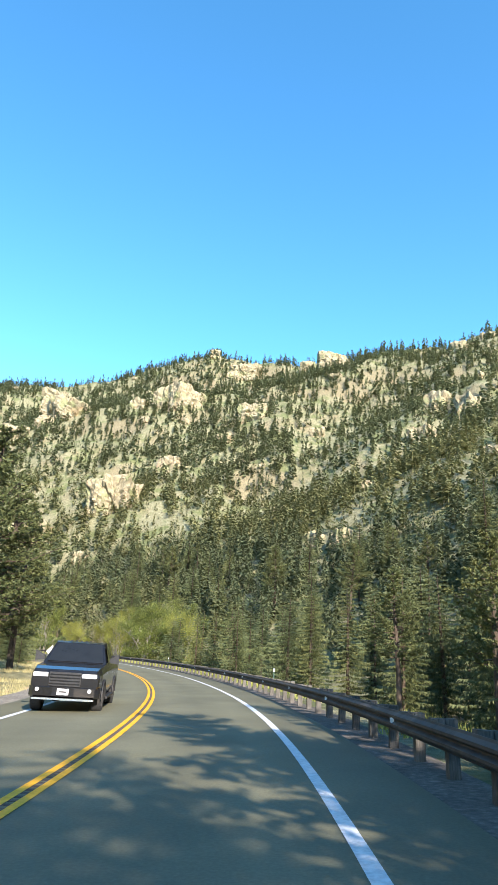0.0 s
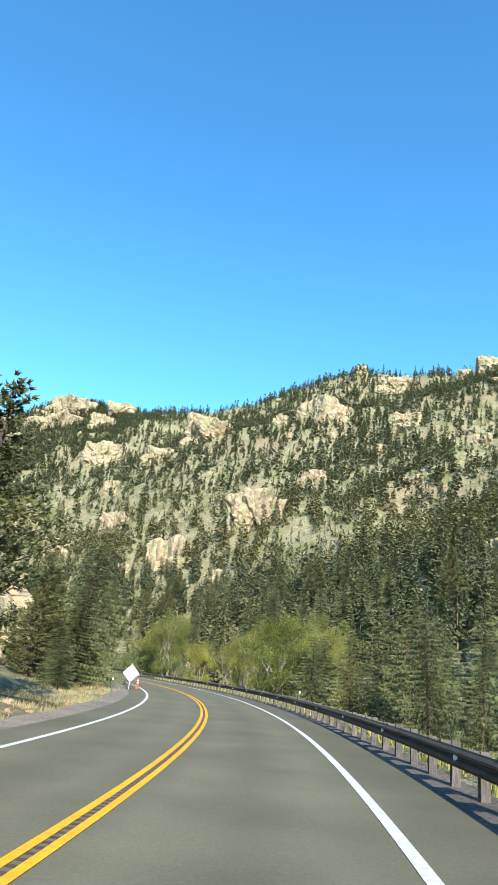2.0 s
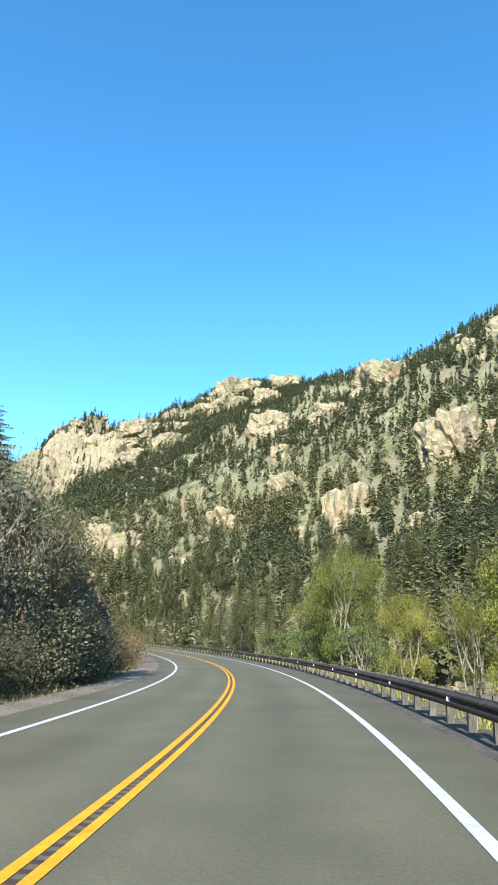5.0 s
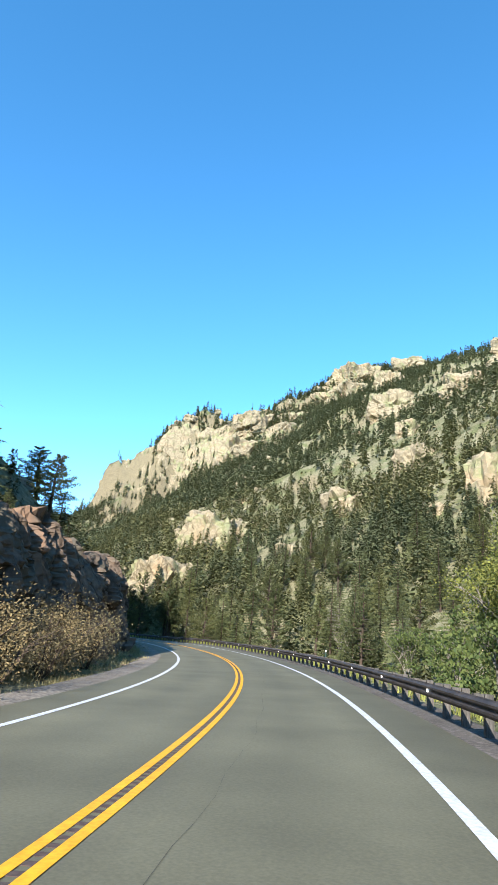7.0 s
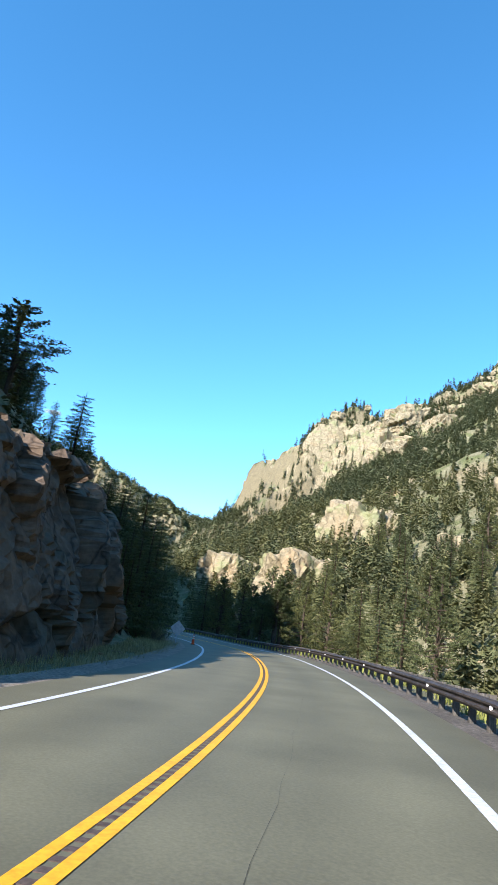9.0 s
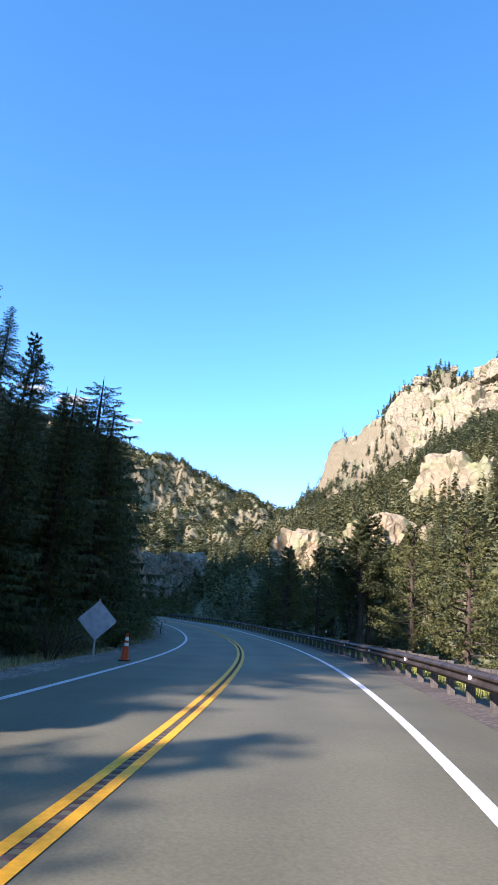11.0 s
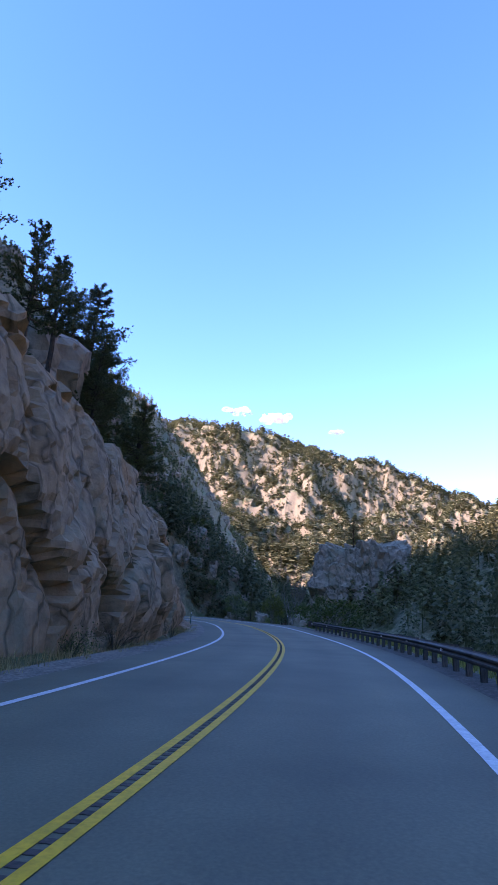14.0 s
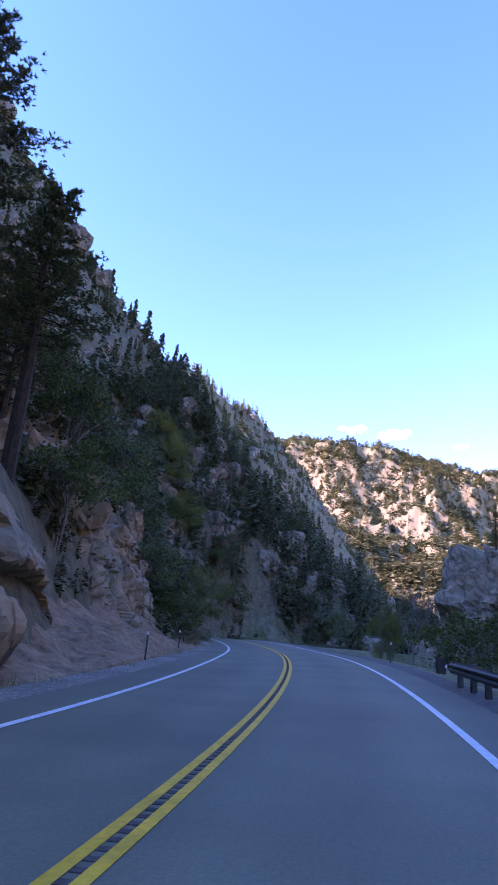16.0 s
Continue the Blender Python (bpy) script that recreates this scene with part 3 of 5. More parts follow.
guardrail = tagged(new("guardrail"), "weathered dark steel guardrail on timber posts beside the road", "guardrail")
profile = [(0.0, 0.0), (0.015, 0.03), (0.08, 0.07), (0.08, 0.11), (0.015, 0.15), (0.015, 0.17), (0.08, 0.21), (0.08, 0.25), (0.015, 0.29), (0.0, 0.32)]
loop = [(-a, b) for a, b in profile] + [(-a + 0.012, b) for a, b in reversed(profile)]


def rail_segment(s0, s1):
    b, k = Build(), len(loop)
    ss = np.linspace(s0, s1, 3)
    v = [road_at(s, RAIL_LAT + a, 0.44 + z) for s in ss for a, z in loop]
    f = [(i * k + j, i * k + (j + 1) % k, (i + 1) * k + (j + 1) % k, (i + 1) * k + j) for i in range(2) for j in range(k)]
    b.add(v, f + [tuple(range(k)), tuple(2 * k + j for j in range(k))[::-1]])
    return b.object("rail_beam", M_RUST, guardrail)


for s in np.arange(RAIL_START, RAIL_END - 3.0, 3.81):
    rail_segment(s, min(s + 3.86, RAIL_END))
pb = Build()
pb.box((-0.08, -0.07, -0.6), (0.08, 0.07, 0.77))
post_mesh = pb.mesh("post", M_POST)
bb = Build()
bb.box((-0.09, -0.075, 0.43), (0.1, 0.075, 0.77))
block_mesh = bb.mesh("spacer_block", M_POST)
rb = Build()
rb.add([(-0.01, 0, 0), (-0.075, 0, 0.03), (-0.075, 0, 0.1), (-0.01, 0, 0.13), (-0.01, 0.02, 0), (-0.075, 0.02, 0.03), (-0.075, 0.02, 0.1), (-0.01, 0.02, 0.13)],
       [(0, 1, 2, 3), (7, 6, 5, 4), (0, 4, 5, 1), (1, 5, 6, 2), (2, 6, 7, 3)])
reflector_mesh = rb.mesh("reflector", M_REFLECT)
rp = random.Random(3)
for i, s in enumerate(np.arange(RAIL_START + 0.4, RAIL_END - 0.2, 1.6)):
    p = new("post", post_mesh)
    p.parent = guardrail
    p.matrix_basis = frame_at(s, RAIL_LAT + 0.3, 0) @ pose(0, 0, rp.uniform(-0.03, 0.02), rp.uniform(-1, 1), rp.uniform(-1.5, 1.5), rp.uniform(-4, 4))
    k = new("spacer_block", block_mesh)
    k.parent = p
    k.matrix_basis = pose(-0.2, 0, 0)
    if i % 4 == 1:
        r = new("reflector", reflector_mesh)
        r.parent = guardrail
        r.matrix_basis = frame_at(s + 0.3, RAIL_LAT - 0.02, 0.535)
end = Build()
end.box((-0.16, -0.3, 0.3), (0.1, 0.12, 0.82), frame_at(RAIL_END + 0.2, RAIL_LAT + 0.05))
end.object("end_terminal", M_RUST, guardrail, "squared steel end terminal")

# ---- rocks ----
def block_shift(p, size, amount, crack):
    """How far a point of a rock's face stands out: fractured blocks of about the given size, with open joints."""
    q = Vector((p.x / size, p.y / size, p.z / size * 0.6))
    q = q + noise.noise_vector(q * 0.9) * 0.35
    d, pts = noise.voronoi(q)
    h = math.sin(pts[0].x * 127.1 + pts[0].y * 311.7 + pts[0].z * 74.7) * 43758.5453
    h -= math.floor(h)
    gap = min((d[1] - d[0]) / 0.07, 1.0)
    g2 = math.sin(h * 91.7) * 43.3
    g2 -= math.floor(g2)
    o = q - pts[0]
    tilt = (h - 0.5) * o.x + (g2 - 0.5) * o.y + (0.6 * h + 0.4 * g2 - 0.65) * o.z
    small = noise.fractal(q * 3.1, 0.8, 2.1, 4) * 0.1
    return amount * (0.9 * (h - 0.5) + 1.5 * tilt + small) - crack * (1 - gap)


def outcrop_mesh(name, size, seed, sub, material, block=None, lean=(0, 0)):
    bm = bmesh.new()
    bmesh.ops.create_icosphere(bm, subdivisions=sub, radius=1.0)
    off = Vector((seed * 17.3, seed * 5.1, seed * 9.7))
    block = block or max(size) * 0.3
    for v in bm.verts:
        d = v.co.normalized()
        # a blocky body with a flattish top
        e = max(abs(d.x), abs(d.y), abs(d.z)) ** 0.75
        p = Vector((d.x / e * size[0], d.y / e * size[1], d.z / e * size[2]))
        out = block_shift(p + off, block, block * 0.55, block * 0.12) + block_shift(p + off * 3, block * 0.4, block * 0.18, block * 0.05)
        low = noise.noise(d * 1.3 + off) * 0.3
        p = p * (1 + low) + d * out
        p.x += lean[0] * p.z
        p.y += lean[1] * p.z
        v.co = p
    me = bpy.data.meshes.new(name)
    bm.to_mesh(me)
    bm.free()
    me.materials.append(material)
    return me


LOWER_OUTCROPS = [
    (244, 128, 27, 24), (259, 99, 15, 24), (252, 92, 8, 11), (229, 84, 7, 9), (309, 105, 13, 12), (301, 129, 15, 12),
    (154, 73, 4, 4), (177, 69, 4, 5), (272, 88, 6, 6), (242, 171, 15, 12), (135, 83, 8, 9), (144, 83, 5, 8),
    (350, 100, 26, 26), (345, 66, 26, 19), (308, 75, 8, 7), (383, 70, 24, 17), (390, 122, 11, 11), (351, 47, 13, 9),
    (314, 112, 15, 14), (262, 97, 15, 22), (325, 181, 11, 9),
]
UPPER_OUTCROPS = [
    (312, 265, 42, 22), (267, 255, 32, 28), (235, 242, 22, 14), (236, 210, 11, 8), (283, 251, 16, 12), (357, 278, 36, 24),
    (269, 389, 34, 17), (189, 357, 14, 11), (183, 373, 12, 9), (233, 380, 31, 16), (244, 385, 16, 11), (173, 236, 13, 15),
    (162, 226, 15, 14), (209, 231, 11, 9), (166, 192, 11, 14), (333, 367, 29, 24), (546, 423, 40, 31), (426, 385, 30, 25),
    (323, 230, 25, 14),
]
RIDGE_OUTCROPS = [
    (579, 446, 52, 38), (561, 458, 45, 27), (445, 449, 36, 20), (540, 326, 36, 29), (595, 312, 42, 40), (573, 370, 28, 26),
    (573, 403, 32, 23), (634, 340, 41, 36),
]
rock_i = 0
for s, lat, w, h in LOWER_OUTCROPS + UPPER_OUTCROPS + RIDGE_OUTCROPS:
    rock_i += 1
    me = outcrop_mesh("rock_outcrop", (w * 0.55, w * 0.45, h * (0.45 if s > 480 else 0.6)), rock_i, 5 if w > 16 else 4, M_ROCK, block=max(2.0, min(w, h) * 0.24))
    ob = new("rock_outcrop", me)
    p = place(s, lat, h * (0.4 if s > 480 else 0.22))
    ob.matrix_world = Matrix.Translation(p) @ Matrix.Rotation(float(np.interp(s, CANYON.s, CANYON.th)) + (rock_i * 37 % 50 - 25) / 60, 4, "Z")
    tagged(ob, "pale tan granite outcrop on the forested slope" if h > 9 else "low pale granite ledge among the pines", "rock", "rocks on the slope")


# small crags all over the slopes
def crags(name, spots, seed, material, label, fine=3):
    rg = random.Random(seed)
    forms = []
    for k in range(5):
        me = outcrop_mesh("crag", (1, 0.8, 0.75), 50 + seed * 7 + k, fine, material, block=0.5)
        forms.append((np.array([v.co[:] for v in me.vertices]), np.array([p.vertices[:] for p in me.polygons])))
        bpy.data.meshes.remove(me)
    vs, fs_, o = [], [], 0
    for p, w, h in spots:
        v, f = forms[rg.randrange(5)]
        a = rg.uniform(0, 6.28)
        c, s_ = math.cos(a), math.sin(a)
        q = v * np.array([w * 0.5, w * 0.45, h * 0.6])
        q = np.stack([q[:, 0] * c - q[:, 1] * s_, q[:, 0] * s_ + q[:, 1] * c, q[:, 2]], 1) + np.array(p)
        vs.append(q)
        fs_.append(f + o)
        o += len(v)
    return tagged(mesh_object(name, np.concatenate(vs), np.concatenate(fs_), material), label, "rocks", kind="stuff")


rg = random.Random(21)
spots = []
for _ in range(130):
    s = rg.uniform(40, 640)
    lr = float(np.interp(s, RIDGE_S, RIDGE_LAT))
    u = rg.uniform(0.12, 1.0) ** 0.75
    w = rg.uniform(3, 9) * (0.7 + 0.6 * u)
    spots.append((place(s, 36 + u * (lr - 36)), w, w * rg.uniform(0.5, 1.1)))
for _ in range(50):
    s = rg.uniform(570, 735)
    lr = float(np.interp(s, RIDGE_S, RIDGE_LAT))
    u = rg.uniform(0.84, 1.0)
    w = rg.uniform(5, 13)
    spots.append((place(s, 36 + u * (lr - 36)), w, w * rg.uniform(0.6, 1.0)))
crags("scattered_crags", spots, 1, M_ROCK, "scattered pale granite crags on the slope")
spots = []
for _ in range(85):
    band = rg.random() < 0.9
    d, a = rg.uniform(1050, 1270) if band else rg.uniform(820, 1340), radians(rg.uniform(48, 104))
    p = place(*CANYON.near(-192 - d * math.sin(a), 220 + d * math.cos(a)))
    w = rg.uniform(9, 22) if band else rg.uniform(5, 12)
    p.z -= 0.2 * w
    spots.append((p, w, w * rg.uniform(0.7, 1.5)))
crags("far_crags", spots, 2, M_FARROCK, "banded orange-grey cliffs on the far mountain")
spots = []
for _ in range(60):
    s = rg.uniform(140, 250)
    w = rg.uniform(1, 2.4)
    spots.append((place(s, -rg.uniform(15, 60)), w, w * rg.uniform(0.5, 1.0)))
for _ in range(330):
    s, lat = rg.uniform(395, 510), rg.uniform(-34, 36)
    p = place(s, lat)
    if ROAD.near(p.x, p.y)[1] > -9 and ROAD.near(p.x, p.y)[0] < 464 or p.z < 0.5:
        continue
    w = rg.uniform(1.5, 6)
    spots.append((p, w, w * rg.uniform(0.6, 1.2)))
for _ in range(760):
    s = rg.uniform(285, 1100)
    q = rg.uniform(19, 150) - 45 * float(smooth(440, 520, s))
    w = rg.uniform(2.5, 9)
    x, y = CANYON.at(s, -q)
    spots.append((place(s, -q), w, w * rg.uniform(0.6, 1.2)))
for _ in range(50):
    s = rg.uniform(400, 470)
    q = rg.uniform(14, 34)
    w = rg.uniform(2, 6.5)
    spots.append((place(s, -q), w, w * rg.uniform(0.6, 1.1)))
near_spots = []
for _ in range(60):
    w = rg.uniform(1.5, 5)
    near_spots.append((place(rg.uniform(344, 400), -rg.uniform(11, 34)), w, w * rg.uniform(0.6, 1.0)))
crags("cliff_boulders", near_spots, 9, M_CLIFF, "brown granite boulders above the dirt bank", 4)
crags("hillside_crags", spots, 3, M_GREYROCK, "grey granite blocks on the shaded hillside")


# the rock walls cut beside the road
def rock_wall(name, s0, s1, heights, base_q, seed, block, label, lean=2.6, rock=None):
    ss = np.arange(s0, s1 + 0.01, 0.3)
    ts = np.linspace(0, 1, 58)
    v = []
    off = Vector((seed * 13.1, seed * 7.7, 0))
    for s in ss:
        end_ = min(1.0, (s - s0) / 5, (s1 - s) / 5)
        hh = float(np.interp(s, *heights)) * max(0.05, min(1, end_ * 1.3) ** 0.6) * (1 + 0.16 * fbm(np.array([s / 7.0]), np.array([seed * 5.3]), 3)[0])
        bq = float(np.interp(s, *base_q))
        th = heading(s)
        for t in ts:
            if t < 0.8:
                u = t / 0.8
                q, z = bq + lean * u ** 1.6 + 2.5 * (1 - min(1, end_)), hh * u - 0.6
            else:
                u = (t - 0.8) / 0.2
                q, z = bq + lean + 2.5 * (1 - min(1, end_)) + 6 * u, hh - 0.6 - 0.5 * u * u * hh * 0.3
            p = Vector(road_at(s, -q, z))
            r_ = Vector((p.x + 0.45 * p.z, p.y - 0.3 * p.z, p.z + 0.25 * (s - s0)))
            o = block_shift(r_ + off, block, 1.7, 0.35) + block_shift(r_ + off * 2, block * 0.4, 0.36, 0.16) + block_shift(r_ + off * 3, block * 0.12, 0.1, 0.04)
            side = math.cos(th), math.sin(th)
            k = min(1, t * 6) * (1 if t < 0.8 else 0.5)
            v.append(p + Vector((side[0] * o * k, side[1] * o * k, o * (0.08 if t < 0.8 else 0.6))))
    n = len(ts)
    f = [(i * n + j, (i + 1) * n + j, (i + 1) * n + j + 1, i * n + j + 1) for i in range(len(ss) - 1) for j in range(n - 1)]
    ob = mesh_object(name, v, f, rock or M_CLIFF)
    return tagged(ob, label, "cliff")


rock_wall("rock_wall", 127, 227, ([127, 138, 150, 160, 172, 184, 198, 210, 220, 227], [6, 10.4, 9.4, 8.4, 8, 7.8, 8.2, 10, 10.9, 7]), ([127, 150, 168, 182, 200, 210, 218, 227], [11.5, 11, 10, 8.2, 7.6, 8.2, 9.2, 11]), 1, 3.4, "brown granite cliff rising beside the road, its shade put into the rock colour", rock=M_SHADECLIFF)
rock_wall("rock_wall", 264, 343, ([264, 272, 278, 286, 296, 318, 332, 343], [5, 6, 7, 9.5, 11, 10.2, 8.3, 4.5]), ([264, 278, 290, 335, 343], [9.4, 8, 7, 7.2, 8.2]), 2, 7.0, "reddish brown fractured granite wall beside the road")
rock_wall("rock_wall", 350, 384, ([350, 358, 370, 384], [5, 8, 9, 6]), ([350, 384], [9.5, 9.8]), 3, 2.6, "orange and grey fractured rock face above a dirt bank")
rock_wall("rock_wall", 86, 126, ([86, 96, 104, 112, 126], [5, 8, 9.5, 9, 5]), ([86, 96, 126], [16.5, 15, 13]), 4, 3.4, "tan sunlit granite ledges above the roadside trees", rock=M_ROCK)



def ridge_cliff(s0, s1):
    """The long bluff of jointed granite below the ridge."""
    ss, ts = np.arange(s0, s1 + 0.01, 1.4), np.linspace(0, 1, 56)
    sg, tg = np.meshgrid(ss, ts, indexing="ij")
    lr = np.interp(sg, RIDGE_S, RIDGE_LAT)
    lat = 36 + (lr - 36) * np.interp(tg, [0, 0.12, 0.8, 1], [0.69, 0.725, 0.8, 0.9])
    x, y = CANYON.at(sg.ravel(), lat.ravel())
    z = land(x, y, sg.ravel(), lat.ravel())
    th = np.interp(sg.ravel(), CANYON.s, CANYON.th)
    edge = np.minimum(1, np.minimum(sg - s0, s1 - sg) / 30).ravel()
    fade = np.sin(np.clip(tg.ravel(), 0, 1) * math.pi) ** 0.5 * edge
    v = []
    for a, b, c, t, f, d in zip(x, y, z, th, fade, tg.ravel()):
        q = Vector((a, b, c))
        o = block_shift(q, 24.0, 3.6, 2.4) + block_shift(q * 1.7, 11.0, 0.9, 1.0) + 2.5
        o = o * f - 4 * (1 - f)
        v.append((a - math.cos(t) * o * 0.8, b - math.sin(t) * o * 0.8, c + 0.1 * o))
    n = len(ts)
    f = [(i * n + j, i * n + j + 1, (i + 1) * n + j + 1, (i + 1) * n + j) for i in range(len(ss) - 1) for j in range(n - 1)]
    return tagged(mesh_object("ridge_cliff", v, f, M_ROCK), "long bluff of pale jointed granite below the ridge", "cliff")


ridge_cliff(600, 720)

# the grey crag that stands on the far side of the bend
crag = new("rock_outcrop", outcrop_mesh("rock_outcrop", (10, 12.5, 15.5), 77, 6, M_GREYROCK, block=3.4))
crag.matrix_world = Matrix.Translation((-324, 263, 9)) @ Matrix.Rotation(-0.3, 4, "Z")
tagged(crag, "grey blocky granite crag beside the creek bend", "rock", "rocks on the slope")

# loose stones on the verges and the creek bank
spots = []
for _ in range(260):
    s = rg.uniform(20, 390)
    lat = rg.choice([rg.uniform(-9, -5.6), rg.uniform(9, 34)])
    w = rg.uniform(0.15, 0.5) if lat < 0 else rg.uniform(0.4, 2.2)
    spots.append((place(s, lat), w, w * 0.7))
crags("loose_stones", spots, 4, M_CLIFF, "loose stones along the verge and creek bank")


spots = []
for _ in range(260):
    s, lat = rg.uniform(170, 292), rg.uniform(20, 48)
    w = rg.uniform(0.5, 1.2) if rg.random() < 0.7 else rg.uniform(1.2, 3.6)
    spots.append((place(s, lat), w, w * 0.7))
crags("creek_boulders", spots, 6, M_ROCK, "pale boulders along the bare creek bank")


# ---- trees ----
def spruce_forms(seed, h, r, low=0.1):
    rg = random.Random(seed)
    trunk, crown = Build(), Build()
    trunk.tube([(0, 0, -0.6), (0, 0, h * 0.5), (0, 0, h * 0.97)], [h * 0.017, h * 0.011, 0.02], 6)
    n = int(h * 2.1)
    for i in range(n):
        z = h * (low + (0.98 - low) * (i / n) ** 0.95)
        reach = r * (1 - (z - low * h) / (h * (1 - low))) ** 0.62 * rg.uniform(0.8, 1.1) + 0.34
        k = rg.randint(7, 9)
        a0 = rg.uniform(0, 6.28)
        for j in range(k):
            if rg.random() < 0.06:
                continue
            a = a0 + 6.283 * j / k + rg.uniform(-0.3, 0.3)
            ln = reach * rg.uniform(0.65, 1.12)
            d, side = Vector((math.cos(a), math.sin(a), 0)), Vector((-math.sin(a), math.cos(a), 0))
            pts = []
            for m in range(11):
                t = m / 10
                pts.append(Vector((0, 0, z)) + d * ln * t + Vector((0, 0, -0.32 * ln * t + 0.2 * ln * t * t + rg.uniform(-0.04, 0.04))))
            for m in range(1, 10):
                for half in (0.0, 0.33, 0.67):
                    a_, b_ = pts[m].lerp(pts[m + 1], half), pts[m].lerp(pts[m + 1], half + 0.3)
                    w = min(ln * 0.3, 0.42) * (1 - m / 12) * rg.uniform(0.4, 1.3)
                    for sg in (-1, 1):
                        tip = a_ + side * sg * w + d * ln * rg.uniform(0.02, 0.2) + Vector((0, 0, -0.12 * ln * rg.uniform(-0.3, 1.4)))
                        crown.add([a_, tip, b_], [(0, 1, 2)])
                low_ = pts[m] + d * ln * 0.05 + side * w * rg.uniform(-0.4, 0.4) + Vector((0, 0, -0.16 * ln * rg.uniform(0.3, 1.2)))
                crown.add([pts[m], low_, b_], [(0, 1, 2)])
    crown.add([(0.035, 0, h * 0.965), (-0.017, 0.03, h * 0.965), (-0.017, -0.03, h * 0.965), (0, 0, h * 1.0)], [(0, 1, 3), (1, 2, 3), (2, 0, 3)])
    return trunk, crown


def pine_forms(seed, h, r, low=0.3, count=64, needles=5, thick=0.26):
    rg = random.Random(seed)
    trunk, crown = Build(), Build()
    sway = [(rg.uniform(-0.25, 0.25) * k, rg.uniform(-0.25, 0.25) * k, h * t) for k, t in ((0, -0.04), (0.5, 0.35), (1, 0.7), (1.3, 0.97))]
    trunk.tube(sway, [h * 0.02, h * 0.016, h * 0.01, 0.03], 7)
    for i in range(count):
        t = low + (0.99 - low) * (i / count) ** 0.9
        z = h * t
        u = (t - low) / (1 - low)
        reach = r * (0.55 + 0.75 * math.sin(min(1, u * 1.25 + 0.12) * math.pi) ** 0.8) * (1 - u * 0.45) * rg.uniform(0.55, 1.1)
        a = i * 2.4 + rg.uniform(-0.5, 0.5)
        d = Vector((math.cos(a), math.sin(a), rg.uniform(-0.12, 0.4) + 0.25 * u)).normalized()
        base = Vector((np.interp(z, [p[2] for p in sway], [p[0] for p in sway]), np.interp(z, [p[2] for p in sway], [p[1] for p in sway]), z))
        mid = base + d * reach * 0.55 + Vector((0, 0, -0.06 * reach))
        tip = base + d * reach + Vector((0, 0, 0.12 * reach))
        trunk.tube([base, mid, tip], [0.045 + 0.012 * reach, 0.035, 0.012], 3, cap=False)
        for k in range(int(14 + reach * 19)):
            f = rg.uniform(0.38, 1.05)
            p = (base.lerp(mid, f / 0.55) if f < 0.55 else mid.lerp(tip, (f - 0.55) / 0.45)) + Vector((rg.gauss(0, 0.2), rg.gauss(0, 0.2), rg.gauss(0, 0.13))) * (0.35 + 0.35 * reach) * 0.8
            ax = (d + Vector((rg.gauss(0, 0.5), rg.gauss(0, 0.5), 0.5))).normalized()
            sz = rg.uniform(0.14, 0.24) * (0.75 + h / 45)
            for q in range(needles):
                v = (ax + Vector((rg.gauss(0, 0.75), rg.gauss(0, 0.75), rg.gauss(0, 0.6)))).normalized() * sz * rg.uniform(0.7, 1.15)
                sd = v.orthogonal().normalized() * sz * thick
                sd.rotate(Matrix.Rotation(rg.uniform(0, 6.28), 3, v))
                crown.add([p + sd, p - sd, p + v], [(0, 1, 2)])
    return trunk, crown


def broadleaf_forms(seed, h, r, leaves, size):
    rg = random.Random(seed)
    trunk, crown = Build(), Build()
    ends = []

    def limb(p, d, ln, rad, depth):
        q = p + d * ln * 0.5 + Vector((rg.gauss(0, 0.06), rg.gauss(0, 0.06), 0)) * ln
        e = p + d * ln
        trunk.tube([p, q, e], [rad, rad * 0.82, rad * 0.62], 6 if depth < 2 else 4, cap=False)
        if depth >= 1:
            ends.extend([q, e])
        if depth == 4:
            return
        for _ in range(3 if depth < 3 else 2):
            nd = (d + Vector((rg.gauss(0, 0.55), rg.gauss(0, 0.55), rg.uniform(-0.05, 0.45)))).normalized()
            limb(e, nd, ln * rg.uniform(0.55, 0.8), rad * 0.58, depth + 1)

    for k in range(rg.randint(2, 3)):
        limb(Vector((rg.uniform(-0.3, 0.3), rg.uniform(-0.3, 0.3), -0.4)), Vector((rg.gauss(0, 0.25), rg.gauss(0, 0.25), 1)).normalized(), h * 0.3, h * 0.018, 0)
    top = max(e.z for e in ends)
    wide = max(math.hypot(e.x, e.y) for e in ends)
    clumps = []
    for _ in range(28):
        a, u = rg.uniform(0, 6.283), rg.uniform(-0.75, 1)
        f = wide * rg.uniform(0.45, 1.0) * math.sqrt(max(0.05, 1 - u * u))
        clumps.append(Vector((f * math.cos(a), f * math.sin(a), top * (0.6 + 0.36 * u))))
    for _ in range(leaves):
        e = rg.choice(clumps) if rg.random() < 0.62 else rg.choice(ends)
        p = e + Vector((rg.gauss(0, 1), rg.gauss(0, 1), rg.gauss(0, 0.7))) * h * 0.045
        a = Vector((rg.gauss(0, 1), rg.gauss(0, 1), rg.gauss(0, 1))).normalized() * size * rg.uniform(0.6, 1.2)
        b = a.orthogonal().normalized() * a.length * 0.8
        crown.add([p - a * 0.5, p + b * 0.5, p + a * 0.5, p - b * 0.5], [(0, 1, 2, 3)])
    k = h / top
    kr = r / wide
    for bld in (trunk, crown):
        bld.v = [(x * (kr if z > h * 0.15 else 0.6), y * (kr if z > h * 0.15 else 0.6), z * k) for x, y, z in bld.v]
    return trunk, crown


